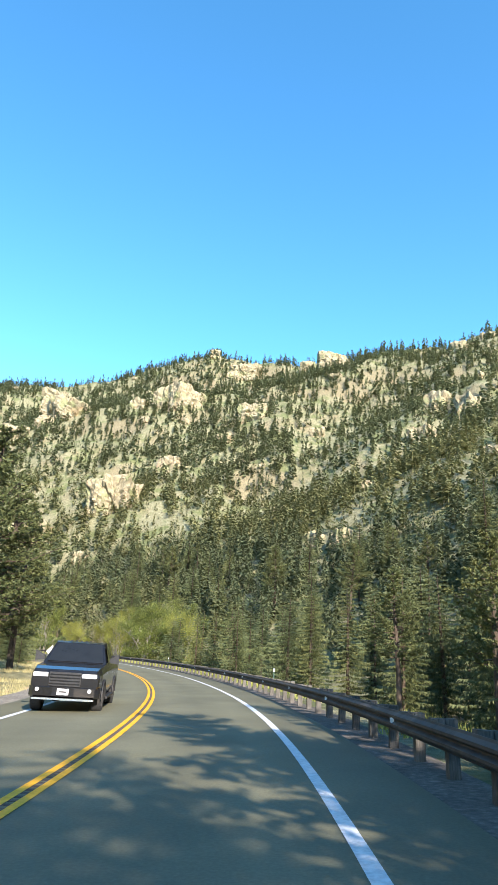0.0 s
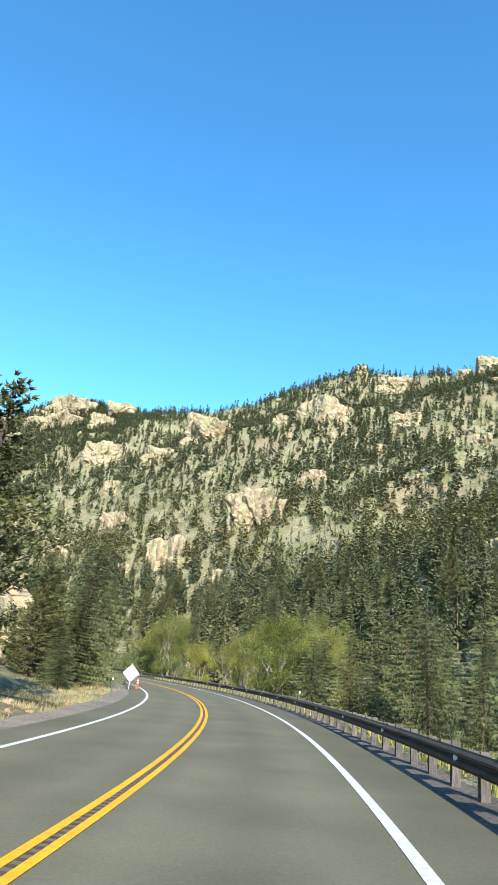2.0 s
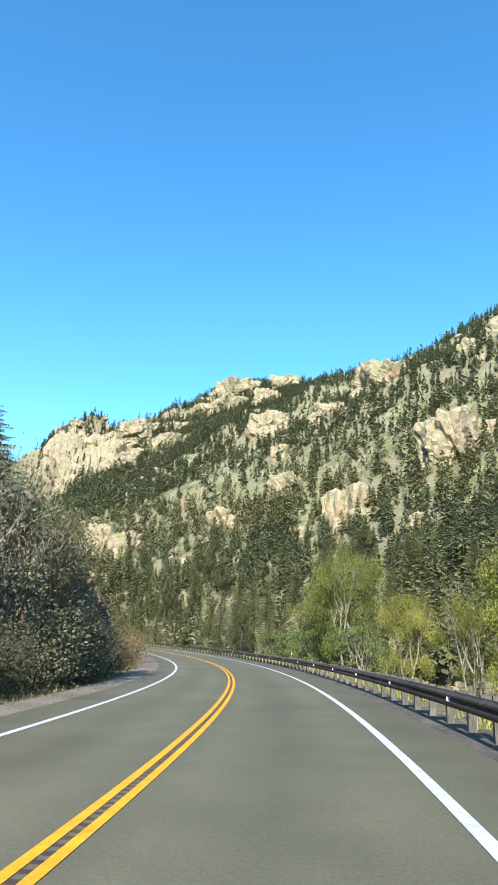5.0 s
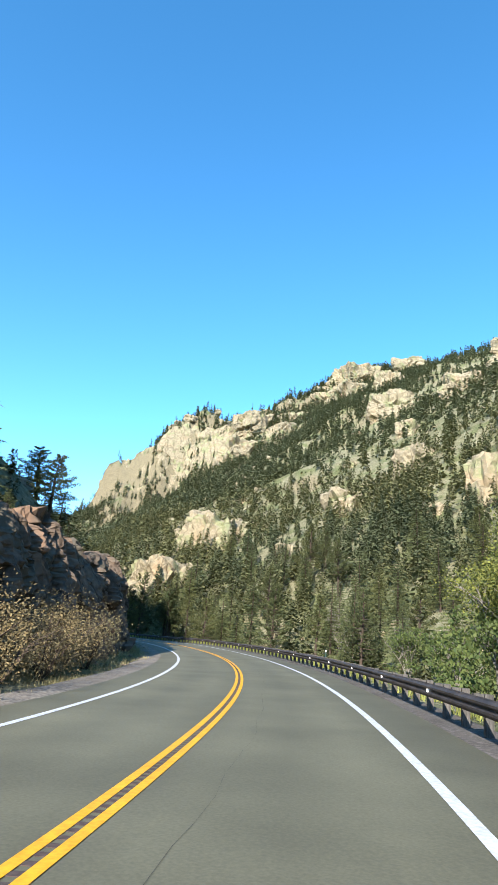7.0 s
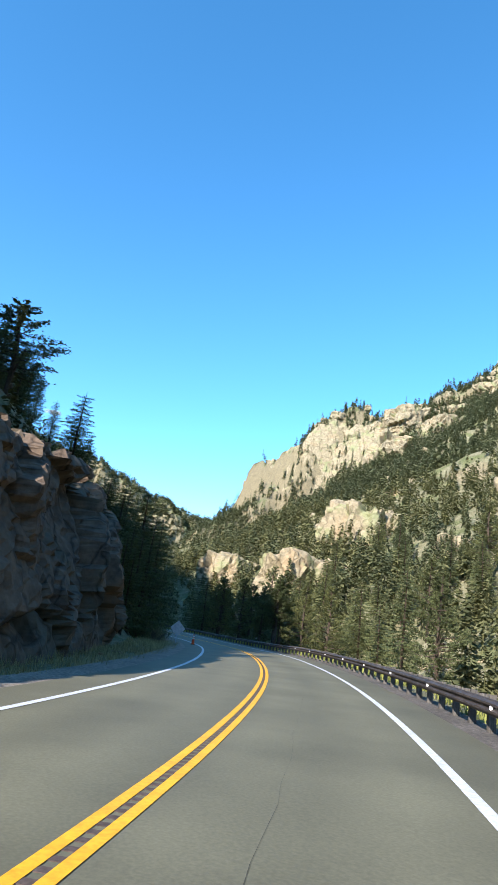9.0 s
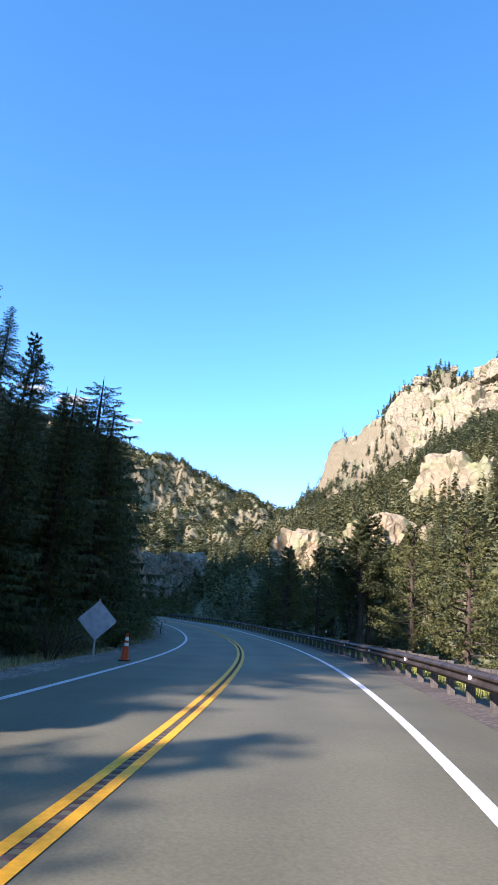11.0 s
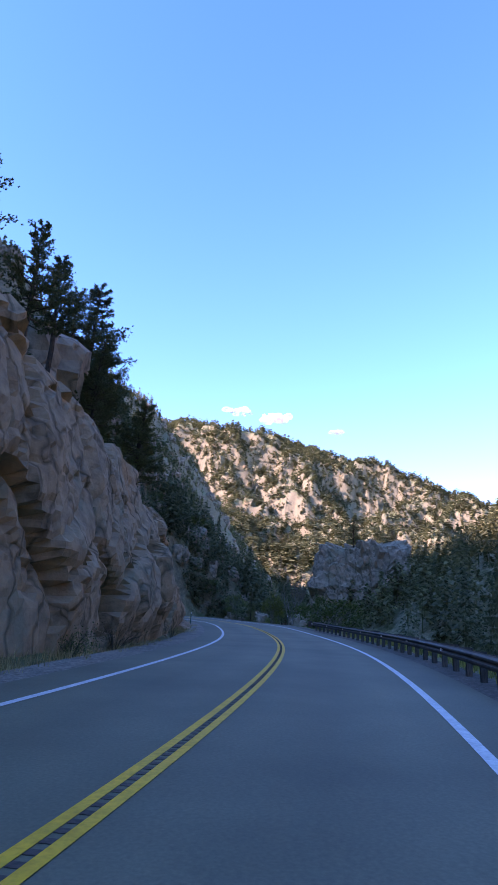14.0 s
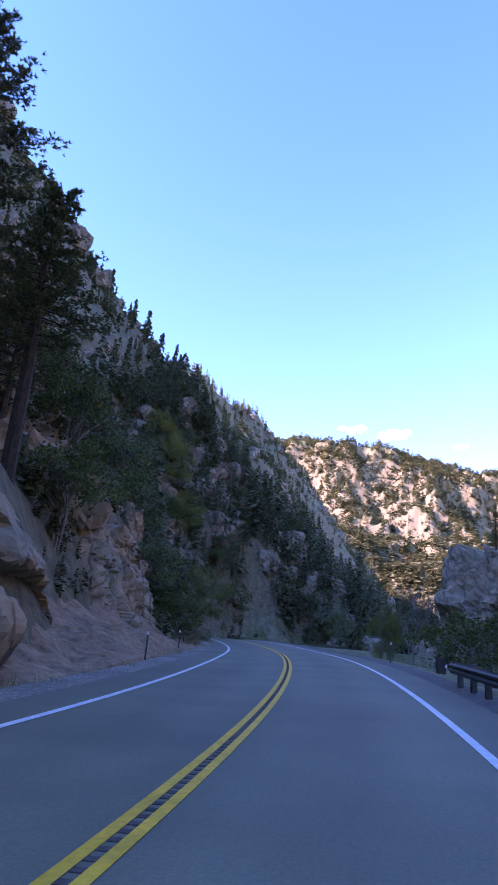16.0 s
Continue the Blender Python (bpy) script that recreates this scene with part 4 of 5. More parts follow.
def shrub_forms(seed, h, r, leaves, size):
    rg = random.Random(seed)
    stems, crown = Build(), Build()
    tips = []
    for _ in range(11):
        a, f = rg.uniform(0, 6.28), rg.uniform(0.2, 1)
        tip = Vector((math.cos(a) * r * f, math.sin(a) * r * f, h * rg.uniform(0.55, 1.0) * (1.1 - 0.4 * f)))
        stems.tube([(0, 0, -0.15), tip * 0.5 + Vector((0, 0, 0.15 * h)), tip], [0.03, 0.02, 0.006], 3, cap=False)
        tips.append(tip)
    for _ in range(leaves):
        t = rg.choice(tips)
        p = t * rg.uniform(0.25, 1.08) + Vector((rg.gauss(0, 0.2), rg.gauss(0, 0.2), rg.gauss(0, 0.16))) * r
        p.z = max(p.z, 0.03)
        a = Vector((rg.gauss(0, 1), rg.gauss(0, 1), rg.gauss(0, 1))).normalized() * size * rg.uniform(0.6, 1.3)
        b = a.orthogonal().normalized() * a.length * 0.6
        crown.add([p - a * 0.5, p + b * 0.5, p + a * 0.5, p - b * 0.5], [(0, 1, 2, 3)])
    return stems, crown


def tree_meshes(name, forms, bark, leaf, parts=("trunk", "crown")):
    return name, forms[0].mesh(parts[0], bark), forms[1].mesh(parts[1], leaf), parts


SPRUCE = [tree_meshes("spruce_tree", spruce_forms(k, 14, r, 0.1), M_BARK, M_NEEDLE) for k, r in ((1, 2.7), (2, 3.2), (3, 2.3))]
PINE = [tree_meshes("pine_tree", pine_forms(10 + k, 14, r, low), M_BARK, M_PINE) for k, r, low in ((1, 3.0, 0.32), (2, 3.5, 0.22), (3, 2.6, 0.45))]
LOWPINE = [tree_meshes("pine_tree", pine_forms(17, 12, 3.0, 0.05, 120), M_BARK, M_PINE)]
COTTON = [tree_meshes("cottonwood_tree", broadleaf_forms(20 + k, 12, r, 20000, 0.15), M_PALEBARK, M_LEAF) for k, r in ((1, 4.6), (2, 5.2), (3, 3.8))]
WILLOW = [tree_meshes("willow_tree", broadleaf_forms(30 + k, 8, r, 3000, 0.23), M_PALEBARK, M_GREENLEAF) for k, r in ((1, 3.4), (2, 4.0))]
GREYTREE = [tree_meshes("roadside_tree", broadleaf_forms(44 + k, 9, r, 9000, 0.13), M_PALEBARK, M_GREYLEAF) for k, r in ((0, 3.2), (1, 3.6))]
BARE = [tree_meshes("bare_tree", broadleaf_forms(41, 12, 4.2, 120, 0.25), M_PALEBARK, M_GREENLEAF)]
SHRUB = [tree_meshes("shrub", shrub_forms(50 + k, 1.7, 1.4, 2900, 0.05), M_BARK, M_DRYLEAF, ("stem", "foliage")) for k in range(2)]
TALLBUSH = [tree_meshes("bush", shrub_forms(70 + k, 1.7, 1.3, 3200, 0.07), M_BARK, M_GREYLEAF, ("stem", "foliage")) for k in range(2)]
BUSH = [tree_meshes("bush", shrub_forms(60 + k, 1.7, 1.5, 1500, 0.08), M_BARK, M_GREENLEAF, ("stem", "foliage")) for k in range(2)]
tr = random.Random(77)


def plant(form, p, scale, label, category, group, turn=None, tilt=0.0, wide=1.0):
    name, bark, leaf, parts = form
    e = tagged(new(name), label, category, group)
    for nm, me in ((parts[0], bark), (parts[1], leaf)):
        o = new(nm, me)
        o.parent = e
    e.matrix_world = Matrix.Translation(p) @ pose(0, 0, 0, tr.uniform(-tilt, tilt), tr.uniform(-tilt, tilt), turn if turn is not None else tr.uniform(0, 360)) @ Matrix.Diagonal((scale * wide, scale * wide, scale, 1))
    return e


def pine_at(s, lat, h, kind=None, wide=1.0, shade=False):
    f = PINE[tr.randrange(3) if kind is None else kind]
    return plant(f, place(s, lat, 0.1), h / 14, "ponderosa pine with a dark bare trunk " + ("above the cliff" if lat < 0 else "beside the creek"), "tree", "pines", tilt=2, wide=wide)


def spruce_at(s, lat, h, kind=None, wide=1.0):
    f = SPRUCE[tr.randrange(3) if kind is None else kind]
    return plant(f, place(s, lat, 0.1), h / 14, "dark green pointed spruce " + ("on the shaded hillside" if lat < 0 else "beyond the guardrail"), "tree", "spruces", tilt=1.5, wide=wide)


def cottonwood_at(s, lat, h, kind=None, wide=1.0):
    return plant(COTTON[tr.randrange(3) if kind is None else kind], place(s, lat, 0.1), h / 12, "cottonwood with yellow-green leaves along the creek", "tree", "cottonwoods", wide=wide)


def willow_at(s, lat, h, wide=1.0):
    return plant(WILLOW[tr.randrange(2)], place(s, lat, 0.1), h / 8, "leafy green willow with pale stems", "tree", "willows", wide=wide)


def shrub_at(s, lat, k=1.0, dry=True):
    f = (SHRUB if dry else BUSH)[tr.randrange(2)]
    return plant(f, place(s, lat, 0.05), k, "russet autumn shrub on the verge" if dry else "green bush at the foot of the slope", "shrub", "roadside shrubs", wide=tr.uniform(0.9, 1.3))


# creek side, thick at first; negative s: unseen, added to shade the road
for s, lat, h in ((-22, 11, 15), (-14, 9.5, 16), (-8, 13, 17), (-3, 10, 14), (-16, 12.5, 17), (-5.5, 12, 15), (-0.5, 12.5, 13), (4, 18, 16), (9, 16.5, 12), (15, 17, 14), (21, 20, 16), (27, 16.5, 11), (33, 18, 13), (24, 24, 18), (38, 22, 15), (12, 23, 18), (45, 18, 12), (52, 22, 14), (49, 29, 17)):
    (spruce_at if (int(s) % 3) else pine_at)(s, lat, h)
for s, lat, h in ((72, 13, 10.5), (78, 15, 11), (84, 12.5, 9), (90, 15.5, 11), (97, 13.5, 9.5), (103, 17, 11), (66, 11.5, 8.5), (94, 19, 12), (86, 18, 12), (108, 20, 11), (61, 15, 11)):
    (pine_at if s == 78 else spruce_at)(s, lat, h, wide=1.15)
for s, lat, h in ((60, 17, 12), (66, 24, 14), (72, 19, 11), (80, 27, 14), (86, 21, 12), (74, 32, 15), (93, 30, 14), (99, 24, 12), (58, 30, 15), (104, 33, 14)):
    spruce_at(s, lat, h)
for s, lat, h in ((112, 15, 10), (119, 19, 11), (127, 16, 9), (133, 21, 10), (141, 24, 11), (106, 19, 9), (150, 23, 10), (124, 27, 12), (165, 16.5, 15.5), (175, 19, 12), (157, 20, 10)):
    cottonwood_at(s, lat, h * (1.25 if s < 150 else 1.08))
    for _ in range(3):
        plant(BUSH[tr.randrange(2)], place(s + tr.uniform(-3, 3), lat + tr.uniform(-4, 3), 0.1), tr.uniform(1.2, 2.2), "green bush growing beneath the cottonwoods", "shrub", "creekside shrubs")
for s, lat, h in ((176, 16, 8), (182, 24, 8), (190, 21, 7), (197, 27, 7.5), (206, 24, 8), (148, 12, 6)):
    willow_at(s, lat, h)
for i in range(90):
    s = tr.uniform(172, 335)
    lat = tr.uniform(25, 78) - 8 * (s > 230)
    if 204 < s < 292 and lat < 50 and i % 2:
        continue
    (spruce_at if i % 3 else pine_at)(s, lat, tr.uniform(10, 17))
for s, lat, h, k in ((257, 11, 10, 1), (252, 12.5, 10.5, 1), (268, 13, 9, 1), (300, 12, 13, 1), (306, 14, 15, 0)):
    pine_at(s, lat, h, k)
for i in range(56):
    s, lat = tr.uniform(30, 170), tr.uniform(26, 66)
    (spruce_at if i % 4 else pine_at)(s, lat, tr.uniform(10, 17))
for s, lat, h in ((318, 16, 16), (326, 19, 15), (333, 22, 17)):
    spruce_at(s, lat, h, 1)
CRAG_TOP = max((crag.matrix_world @ v.co for v in crag.data.vertices), key=lambda p: p.z - 0.6 * math.hypot(p.x + 322, p.y - 259.5))
plant(SPRUCE[0], CRAG_TOP - Vector((0, 0, 0.6)), 0.7, "dark spruce standing on top of the grey crag", "tree", "spruces")
willow_at(388, 22, 8.5, 1.6)
willow_at(396, 25, 8, 1.5)
plant(COTTON[2], place(407, 16.5, 0.1), 0.75, "small yellow-green tree beside the creek", "tree", "creekside trees")
plant(BARE[0], place(246, 37, 0.1), 0.95, "pale leaning tree with thin leaves beside the creek", "tree", "dead trees")
plant(BARE[0], place(225, 26, 0.1), 0.7, "pale leaning tree with thin leaves beside the creek", "tree", "dead trees")
plant(BARE[0], place(404, 19, 0.1), 1.0, "bare pale dead tree beside the far bend", "tree", "dead trees")
willow_at(448, 14, 7)

# the inside of the bend
for s, lat, h, k in ((43, -11.5, 16.5, 1), (50, -10.8, 14.5, 1), (57, -9.8, 12.5, 1), (39, -15, 15, 0), (48, -16, 15, 1), (-22, -11, 13, 0)):
    pine_at(s, lat, h, k, wide=1.15)
# creek side again; negative s: unseen spruces added to shade the road's start
for s, lat, h in ((9.8, 8.6, 9), (-34, 10, 15), (-26, 8.8, 14), (-19, 9, 13), (-13, 9.5, 14), (-7, 8.2, 12), (-2, 9, 13)):
    spruce_at(s, lat, h, wide=1.2)
for s, lat, h, w in ((93, -9.2, 13, 1.3), (97.5, -10.5, 10, 1.3), (89, -9.6, 8.5, 1.4), (84, -10.4, 5.2, 1.6), (79, -9.4, 3.6, 1.7), (101, -12, 9, 1.3)):
    spruce_at(s, lat, h, wide=w)
for s, lat, h, w in ((87, -12.5, 8, 1.4), (95, -13, 9.5, 1.4), (106, -12, 8, 1.3)):
    plant(LOWPINE[0], place(s, lat, 0.1), h / 12, "bushy pine with branches down to the ground", "tree", "pines", wide=w)
for s, lat, h in ((111, -10.8, 8.5), (116, -10.2, 9), (121, -9.6, 8.8), (125.5, -9.2, 7.4), (118, -13, 9.5)):
    plant(GREYTREE[tr.randrange(2)], place(s, lat, 0.1), h / 9, "tall grey-green leafy tree leaning over the verge", "tree", "roadside trees")
for i in range(13):
    plant(TALLBUSH[i % 2], place(113 + i * 1.5, -tr.uniform(7.4, 9), 0.1), tr.uniform(1.0, 2.2), "tall grey-green bush at the foot of the slope", "shrub", "roadside shrubs")
for i in range(28):
    s = 130 + i * 1.5 + tr.uniform(-0.5, 0.5)
    shrub_at(s, -tr.uniform(6.9, 9.6), tr.uniform(1.25, 1.9))
for s, lat, h, k in ((168, -13.5, 4.5, 2), (176, -15, 4, 1)):
    pine_at(s, lat, h, k)
spruce_at(183, -12.2, 6, wide=1.3)
for i in range(30):
    s = tr.uniform(236, 282)
    shrub_at(s, -tr.uniform(6.8, 10), tr.uniform(0.6, 1.1), dry=tr.random() < 0.5)
for i in range(34):
    s = tr.uniform(240, 283)
    plant(BUSH[i % 2], place(s, -tr.uniform(7.4, 10), 0.1), tr.uniform(0.9, 1.7), "dark green bush crowding the shaded verge", "shrub", "roadside shrubs")
for i in range(14):
    spruce_at(tr.uniform(250, 282), -tr.uniform(8.5, 12), tr.uniform(3, 7), wide=1.4)
for i in range(26):
    s = tr.uniform(286, 400)
    shrub_at(s, -tr.uniform(6.3, 9), tr.uniform(0.35, 0.8), dry=tr.random() < 0.5)


BIGPINE = [tree_meshes("pine_tree", pine_forms(80 + k, 24, r, low, 105, 9, 0.14), M_BARK, M_PINE) for k, r, low in ((0, 4.6, 0.3), (1, 3.8, 0.42))]


def big_pine_at(s, lat, h, kind=0, wide=1.0):
    return plant(BIGPINE[kind], place(s, lat, 0.2), h / 24, "tall ponderosa pine with a broad dark crown above the cliff", "tree", "pines", tilt=1.5, wide=wide)


for s, lat, h, wide in ((261.6, 8.6, 9.8, 1.25), (262.8, 9.6, 11, 1.3), (264.6, 9.4, 10.2, 1.2)):
    plant(PINE[0 if s == 262.8 else 2], place(s, lat, 0.2), h / 14, "open-crowned ponderosa pine just beyond the guardrail", "tree", "pines", tilt=1.5, wide=wide)


for k, (s, lat, h) in enumerate(((441, -22, 14), (434, -17, 10), (447, -27, 12), (418, -23, 9), (423, -19, 8), (414, -35, 9), (428, -26, 9), (409, -9.5, 10), (413, -11, 8))):
    plant(COTTON[k % 3], place(s, lat, 0.2), h / 12, "dusty green broadleaf tree on the shaded slope", "tree", "slope trees", wide=1.1)


def topped(at_, s, lat, top, **kw):
    """A tree whose tip stands a given height over the road."""
    return at_(s, lat, top + float(road_at(s, 0)[2]) - place(s, lat).z, **kw)


topped(pine_at, 221, -20.3, 23.3, kind=1, wide=1.9)
# spruces added out of sight above the cliff to keep the road beyond shaded
for s, lat, top in ((186, -22, 20), (190, -24, 21), (194, -24, 22), (198, -25, 23), (202, -25.5, 24), (206, -26.5, 26), (210, -27.5, 27), (214, -28.5, 31), (190, -29, 35), (197, -30, 37), (204, -31, 39), (211, -33, 41), (219, -28, 29), (182, -25, 25)):
    topped(spruce_at, s, lat, top, kind=1, wide=1.7)
topped(pine_at, 198, -16.5, 17.4, kind=0, wide=1.4)
topped(pine_at, 151, -15, 13.2, kind=1, wide=1.2)
topped(pine_at, 159, -14.5, 11.6, kind=1, wide=1.2)
topped(spruce_at, 258, -10.5, 17.4, kind=1, wide=1.3)
topped(spruce_at, 265, -10.5, 15.2, kind=1, wide=1.2)
topped(spruce_at, 231, -17, 20.0, wide=1.15)
topped(big_pine_at, 249, -31, 31.5, kind=0, wide=1.2)
topped(spruce_at, 252.4, -8.6, 13.5, wide=1.25)
topped(spruce_at, 246.5, -9.5, 12.5, wide=1.2)
topped(big_pine_at, 342, -19, 34, kind=0, wide=1.15)
topped(big_pine_at, 337, -20, 31, kind=0, wide=1.2)
topped(big_pine_at, 342, -12.6, 21.3, kind=1, wide=1.3)
topped(big_pine_at, 333, -16, 25, kind=0, wide=1.2)
for s, lat, h in ((238, -11, 9), (242, -13, 10.5), (246, -11.5, 10), (250, -13, 12), (254, -11, 12), (258, -13, 12.5), (262, -12, 12), (267, -13.5, 12.5), (272, -12, 12), (276, -15, 12), (247, -18, 12), (262, -20, 13), (233, -12, 7)):
    spruce_at(s, lat, h)
for i in range(24):
    s = tr.uniform(230, 284)
    spruce_at(s, -tr.uniform(9.5, 15), tr.uniform(5, 11), wide=1.15)
for i in range(40):
    s = tr.uniform(226, 300)
    (pine_at if i % 3 == 0 else spruce_at)(s, -tr.uniform(18, 50), tr.uniform(7, 12))
for s, lat, h in ((288, -16, 9), (296, -15, 9), (304, -17, 10), (312, -16, 10), (320, -17, 11), (327, -15, 9)):
    pine_at(s, lat, h)
for s, lat, h in ((353, -18.5, 12), (366, -17.5, 9), (347, -22, 13), (372, -22, 10), (359, -22, 11)):
    pine_at(s, lat, h, 1)
for i in range(44):
    s = tr.uniform(285, 430)
    q = tr.uniform(20, 60)
    (pine_at if i % 2 else spruce_at)(s, -q, tr.uniform(7, 12))
for s, lat, h in ((348, -12, 6), (362, -17, 8), (372, -15, 7), (384, -13, 8), (391, -14, 7), (398, -11, 6), (404, -16, 8), (366, -22, 8), (412, -13, 7), (386, -9.5, 5), (393, -10, 6), (379, -17, 8), (388, -18, 9), (355, -13, 5), (400, -20, 8)):
    willow_at(s, lat, h, 1.2)

VALLEY = []
for i in range(620):
    s, lat = tr.uniform(388, 540), tr.uniform(-40, 36)
    p = place(s, lat)
    if -7 < ROAD.near(p.x, p.y)[1] < 10 and ROAD.near(p.x, p.y)[0] < 465 or (s < 438 and lat > 4):
        continue
    if i % 9 == 0:
        willow_at(s, lat, tr.uniform(5, 8.5), 1.2)
    elif i % 9 == 1 and s < 450:
        spruce_at(s, lat, tr.uniform(6, 11))
    else:
        VALLEY.append((s, lat))


# woods on the mountainsides
def fir_form(seed, whorls, k, reach=0.17):
    """A small conifer: many short sprays spread through an uneven crown round a thin dark stem."""
    rg = random.Random(seed)
    v, f = [], []
    round_top = rg.random() < 0.5
    lowest = rg.uniform(0.08, 0.24)
    n_ = whorls * k
    size = 0.74 / n_ ** 0.42
    lobes = [(rg.uniform(0, 6.28), rg.uniform(lowest, 1), rg.uniform(0.6, 1.25)) for _ in range(9)]
    for i in range(n_):
        u = ((i + rg.random()) / n_) ** 1.15
        z = lowest + (0.97 - lowest) * u
        a = rg.uniform(0, 6.283)
        big = min(lobes, key=lambda q: abs(q[1] - z) * 3 + 0.5 * (1 - math.cos(q[0] - a)))[2]
        r = (reach * ((1 - u ** 2.4) if round_top else (1 - u) ** 0.75) * big + 0.012) * rg.uniform(0.35, 1.05) ** 0.5
        c, s_ = math.cos(a), math.sin(a)
        ln = size * rg.uniform(0.6, 1.25) * (1 - 0.45 * u)
        w = ln * rg.uniform(0.32, 0.55)
        dz = rg.uniform(-0.7, 0.25) * ln
        up = rg.uniform(-0.7, 0.7) * w
        r0 = max(-0.2 * ln, r - ln * 0.85)
        o = len(v)
        v += [(r0 * c, r0 * s_, z + 0.25 * ln), ((r0 + 0.55 * ln) * c - w * s_, (r0 + 0.55 * ln) * s_ + w * c, z + dz * 0.5 + up), ((r0 + ln) * c, (r0 + ln) * s_, z + dz), ((r0 + 0.55 * ln) * c + w * s_, (r0 + 0.55 * ln) * s_ - w * c, z + dz * 0.5 - up)]
        f += [(o, o + 1, o + 2), (o, o + 2, o + 3)]
    o = len(v)
    v += [(0.014, 0, -0.1), (-0.007, 0.012, -0.1), (-0.007, -0.012, -0.1), (0, 0, 0.93)]
    f += [(o, o + 1, o + 3), (o + 1, o + 2, o + 3), (o + 2, o, o + 3)]
    return np.array(v), np.array(f)


def woods(name, s, lat, hmin, hmax, seed, label, layers=6, spikes=6, squat=1.0, leaf=None):
    rn = np.random.default_rng(seed)
    bare = open_bank(s, lat) & (rn.random(len(s)) < 0.6)
    s, lat = s[~bare], lat[~bare]
    x, y = CANYON.at(s, lat)
    z = land(x, y, s, lat)
    vs, fs_, o = [], [], 0
    which = rn.integers(0, 5, len(x))
    for k in range(5):
        v, f = fir_form(seed * 10 + k, layers, spikes, 0.17 if squat == 1 else 0.2)
        m = which == k
        n = int(m.sum())
        h = rn.uniform(hmin, hmax, n) * rn.choice([0.6, 0.85, 1.0, 1.15], n)
        wd = h * rn.uniform(0.8, 1.35, n) * squat
        a = rn.uniform(0, 6.28, n)
        c, si = np.cos(a)[:, None], np.sin(a)[:, None]
        px = x[m][:, None] + wd[:, None] * (v[:, 0] * c - v[:, 1] * si)
        py = y[m][:, None] + wd[:, None] * (v[:, 0] * si + v[:, 1] * c)
        pz = z[m][:, None] + h[:, None] * v[:, 2]
        vs.append(np.stack([px, py, pz], -1).reshape(-1, 3))
        fs_.append((f[None] + (np.arange(n) * len(v))[:, None, None]).reshape(-1, 3) + o)
        o += n * len(v)
    ob = mesh_object(name, np.concatenate(vs), np.concatenate(fs_), leaf or M_FOREST)
    return tagged(ob, label, "woods", kind="stuff")


def open_bank(s, lat):
    """Where the far bank of the creek is bare."""
    return ((s > 206) & (s < 236) & (lat > 32) & (lat < 50)) | ((s > 250) & (s < 288) & (lat > 25) & (lat < 42))


rn = np.random.default_rng(11)
n = 56000
ws, wu = rn.uniform(-40, 790, n), rn.uniform(0.0, 1.03, n)
wl = 40 + wu * (np.interp(ws, RIDGE_S, RIDGE_LAT) - 40)
wx, wy = CANYON.at(ws, wl)
dens = 0.82 + 1.0 * fbm(wx / 45, wy / 45, 4) - 0.1 * wu - 0.4 * smooth(560, 640, ws) * smooth(0.6, 0.72, wu) * smooth(0.97, 0.86, wu) + 0.15 * smooth(0.35, 0.1, wu)
spread = (213 + wl) / 500
keep = (rn.random(n) < dens * np.clip(spread, 0.3, 1.1)) & ((wl > 60) | (ws < 170) | (ws > 330))
close = keep & (wl < 85) & (ws < 330)
near = keep & (wl < 150) & (ws < 480) & ~close
far = keep & ~near & ~close
woods("roadside_conifer_woods", ws[close], wl[close], 6, 12, 12, "dark green pine and fir crowding the foot of the sunny slope", 22, 8)
woods("near_conifer_woods", ws[near], wl[near], 6, 11.5, 1, "open woods of dark green pine and fir on the sunny slope", 13, 6, 1.02)
woods("conifer_woods", ws[far], wl[far], 5.5, 11, 7, "pine and fir scattered up the sunny mountainside", 6, 5, 1.0)
n = 52000
wa, wd = np.radians(rn.uniform(42, 108, n)), rn.uniform(790, 1400, n)
wx, wy = -192 - wd * np.sin(wa), 220 + wd * np.cos(wa)
keep = rn.random(n) < 1.0 + 0.8 * fbm(wx / 70, wy / 70, 4) - 0.25 * smooth(1040, 1100, wd) * (1 - smooth(1230, 1290, wd))
ws, wl = np.array([CANYON.near(a, b) for a, b in zip(wx[keep], wy[keep])]).T
woods("far_woods", ws, wl, 8, 14, 2, "scattered pines on the far mountainside", 2, 4, 1.7)
n = 15000
ws, wq = rn.uniform(250, 1150, n), rn.uniform(22, 180, n)
wx, wy = CANYON.at(ws, -wq)
keep = (rn.random(n) < 0.27 + 0.13 * smooth(560, 700, ws) + 0.8 * fbm(wx / 40, wy / 40, 4)) & ((ws > 380) | (wq > 30))
wq = wq - 45 * smooth(440, 520, ws)
near = keep & (ws < 520) & (wq < 80)
woods("near_hillside_woods", ws[near], -wq[near], 5, 9.5, 3, "dark pines scattered over the shaded hillside", 13, 6)
near = keep & ~near
woods("hillside_woods", ws[near], -wq[near], 6, 10, 8, "dark pines on the farther shaded hillside", 6, 4)
n = 420
ws, wl = rn.uniform(545, 820, n), rn.uniform(45, 120, n)
woods("valley_woods", ws, wl, 8, 14, 4, "conifers filling the valley beyond the bend", 9, 5)
n = 70
ws = np.r_[[a for a, b in VALLEY], rn.uniform(305, 440, n)]
wl = np.r_[[b for a, b in VALLEY], np.where(ws[-n:] < 370, rn.uniform(26, 60, n), rn.uniform(62, 105, n))]
woods("bend_woods", ws, wl, 8, 15, 9, "dense dark conifers on the outside of the bend", 26, 9)

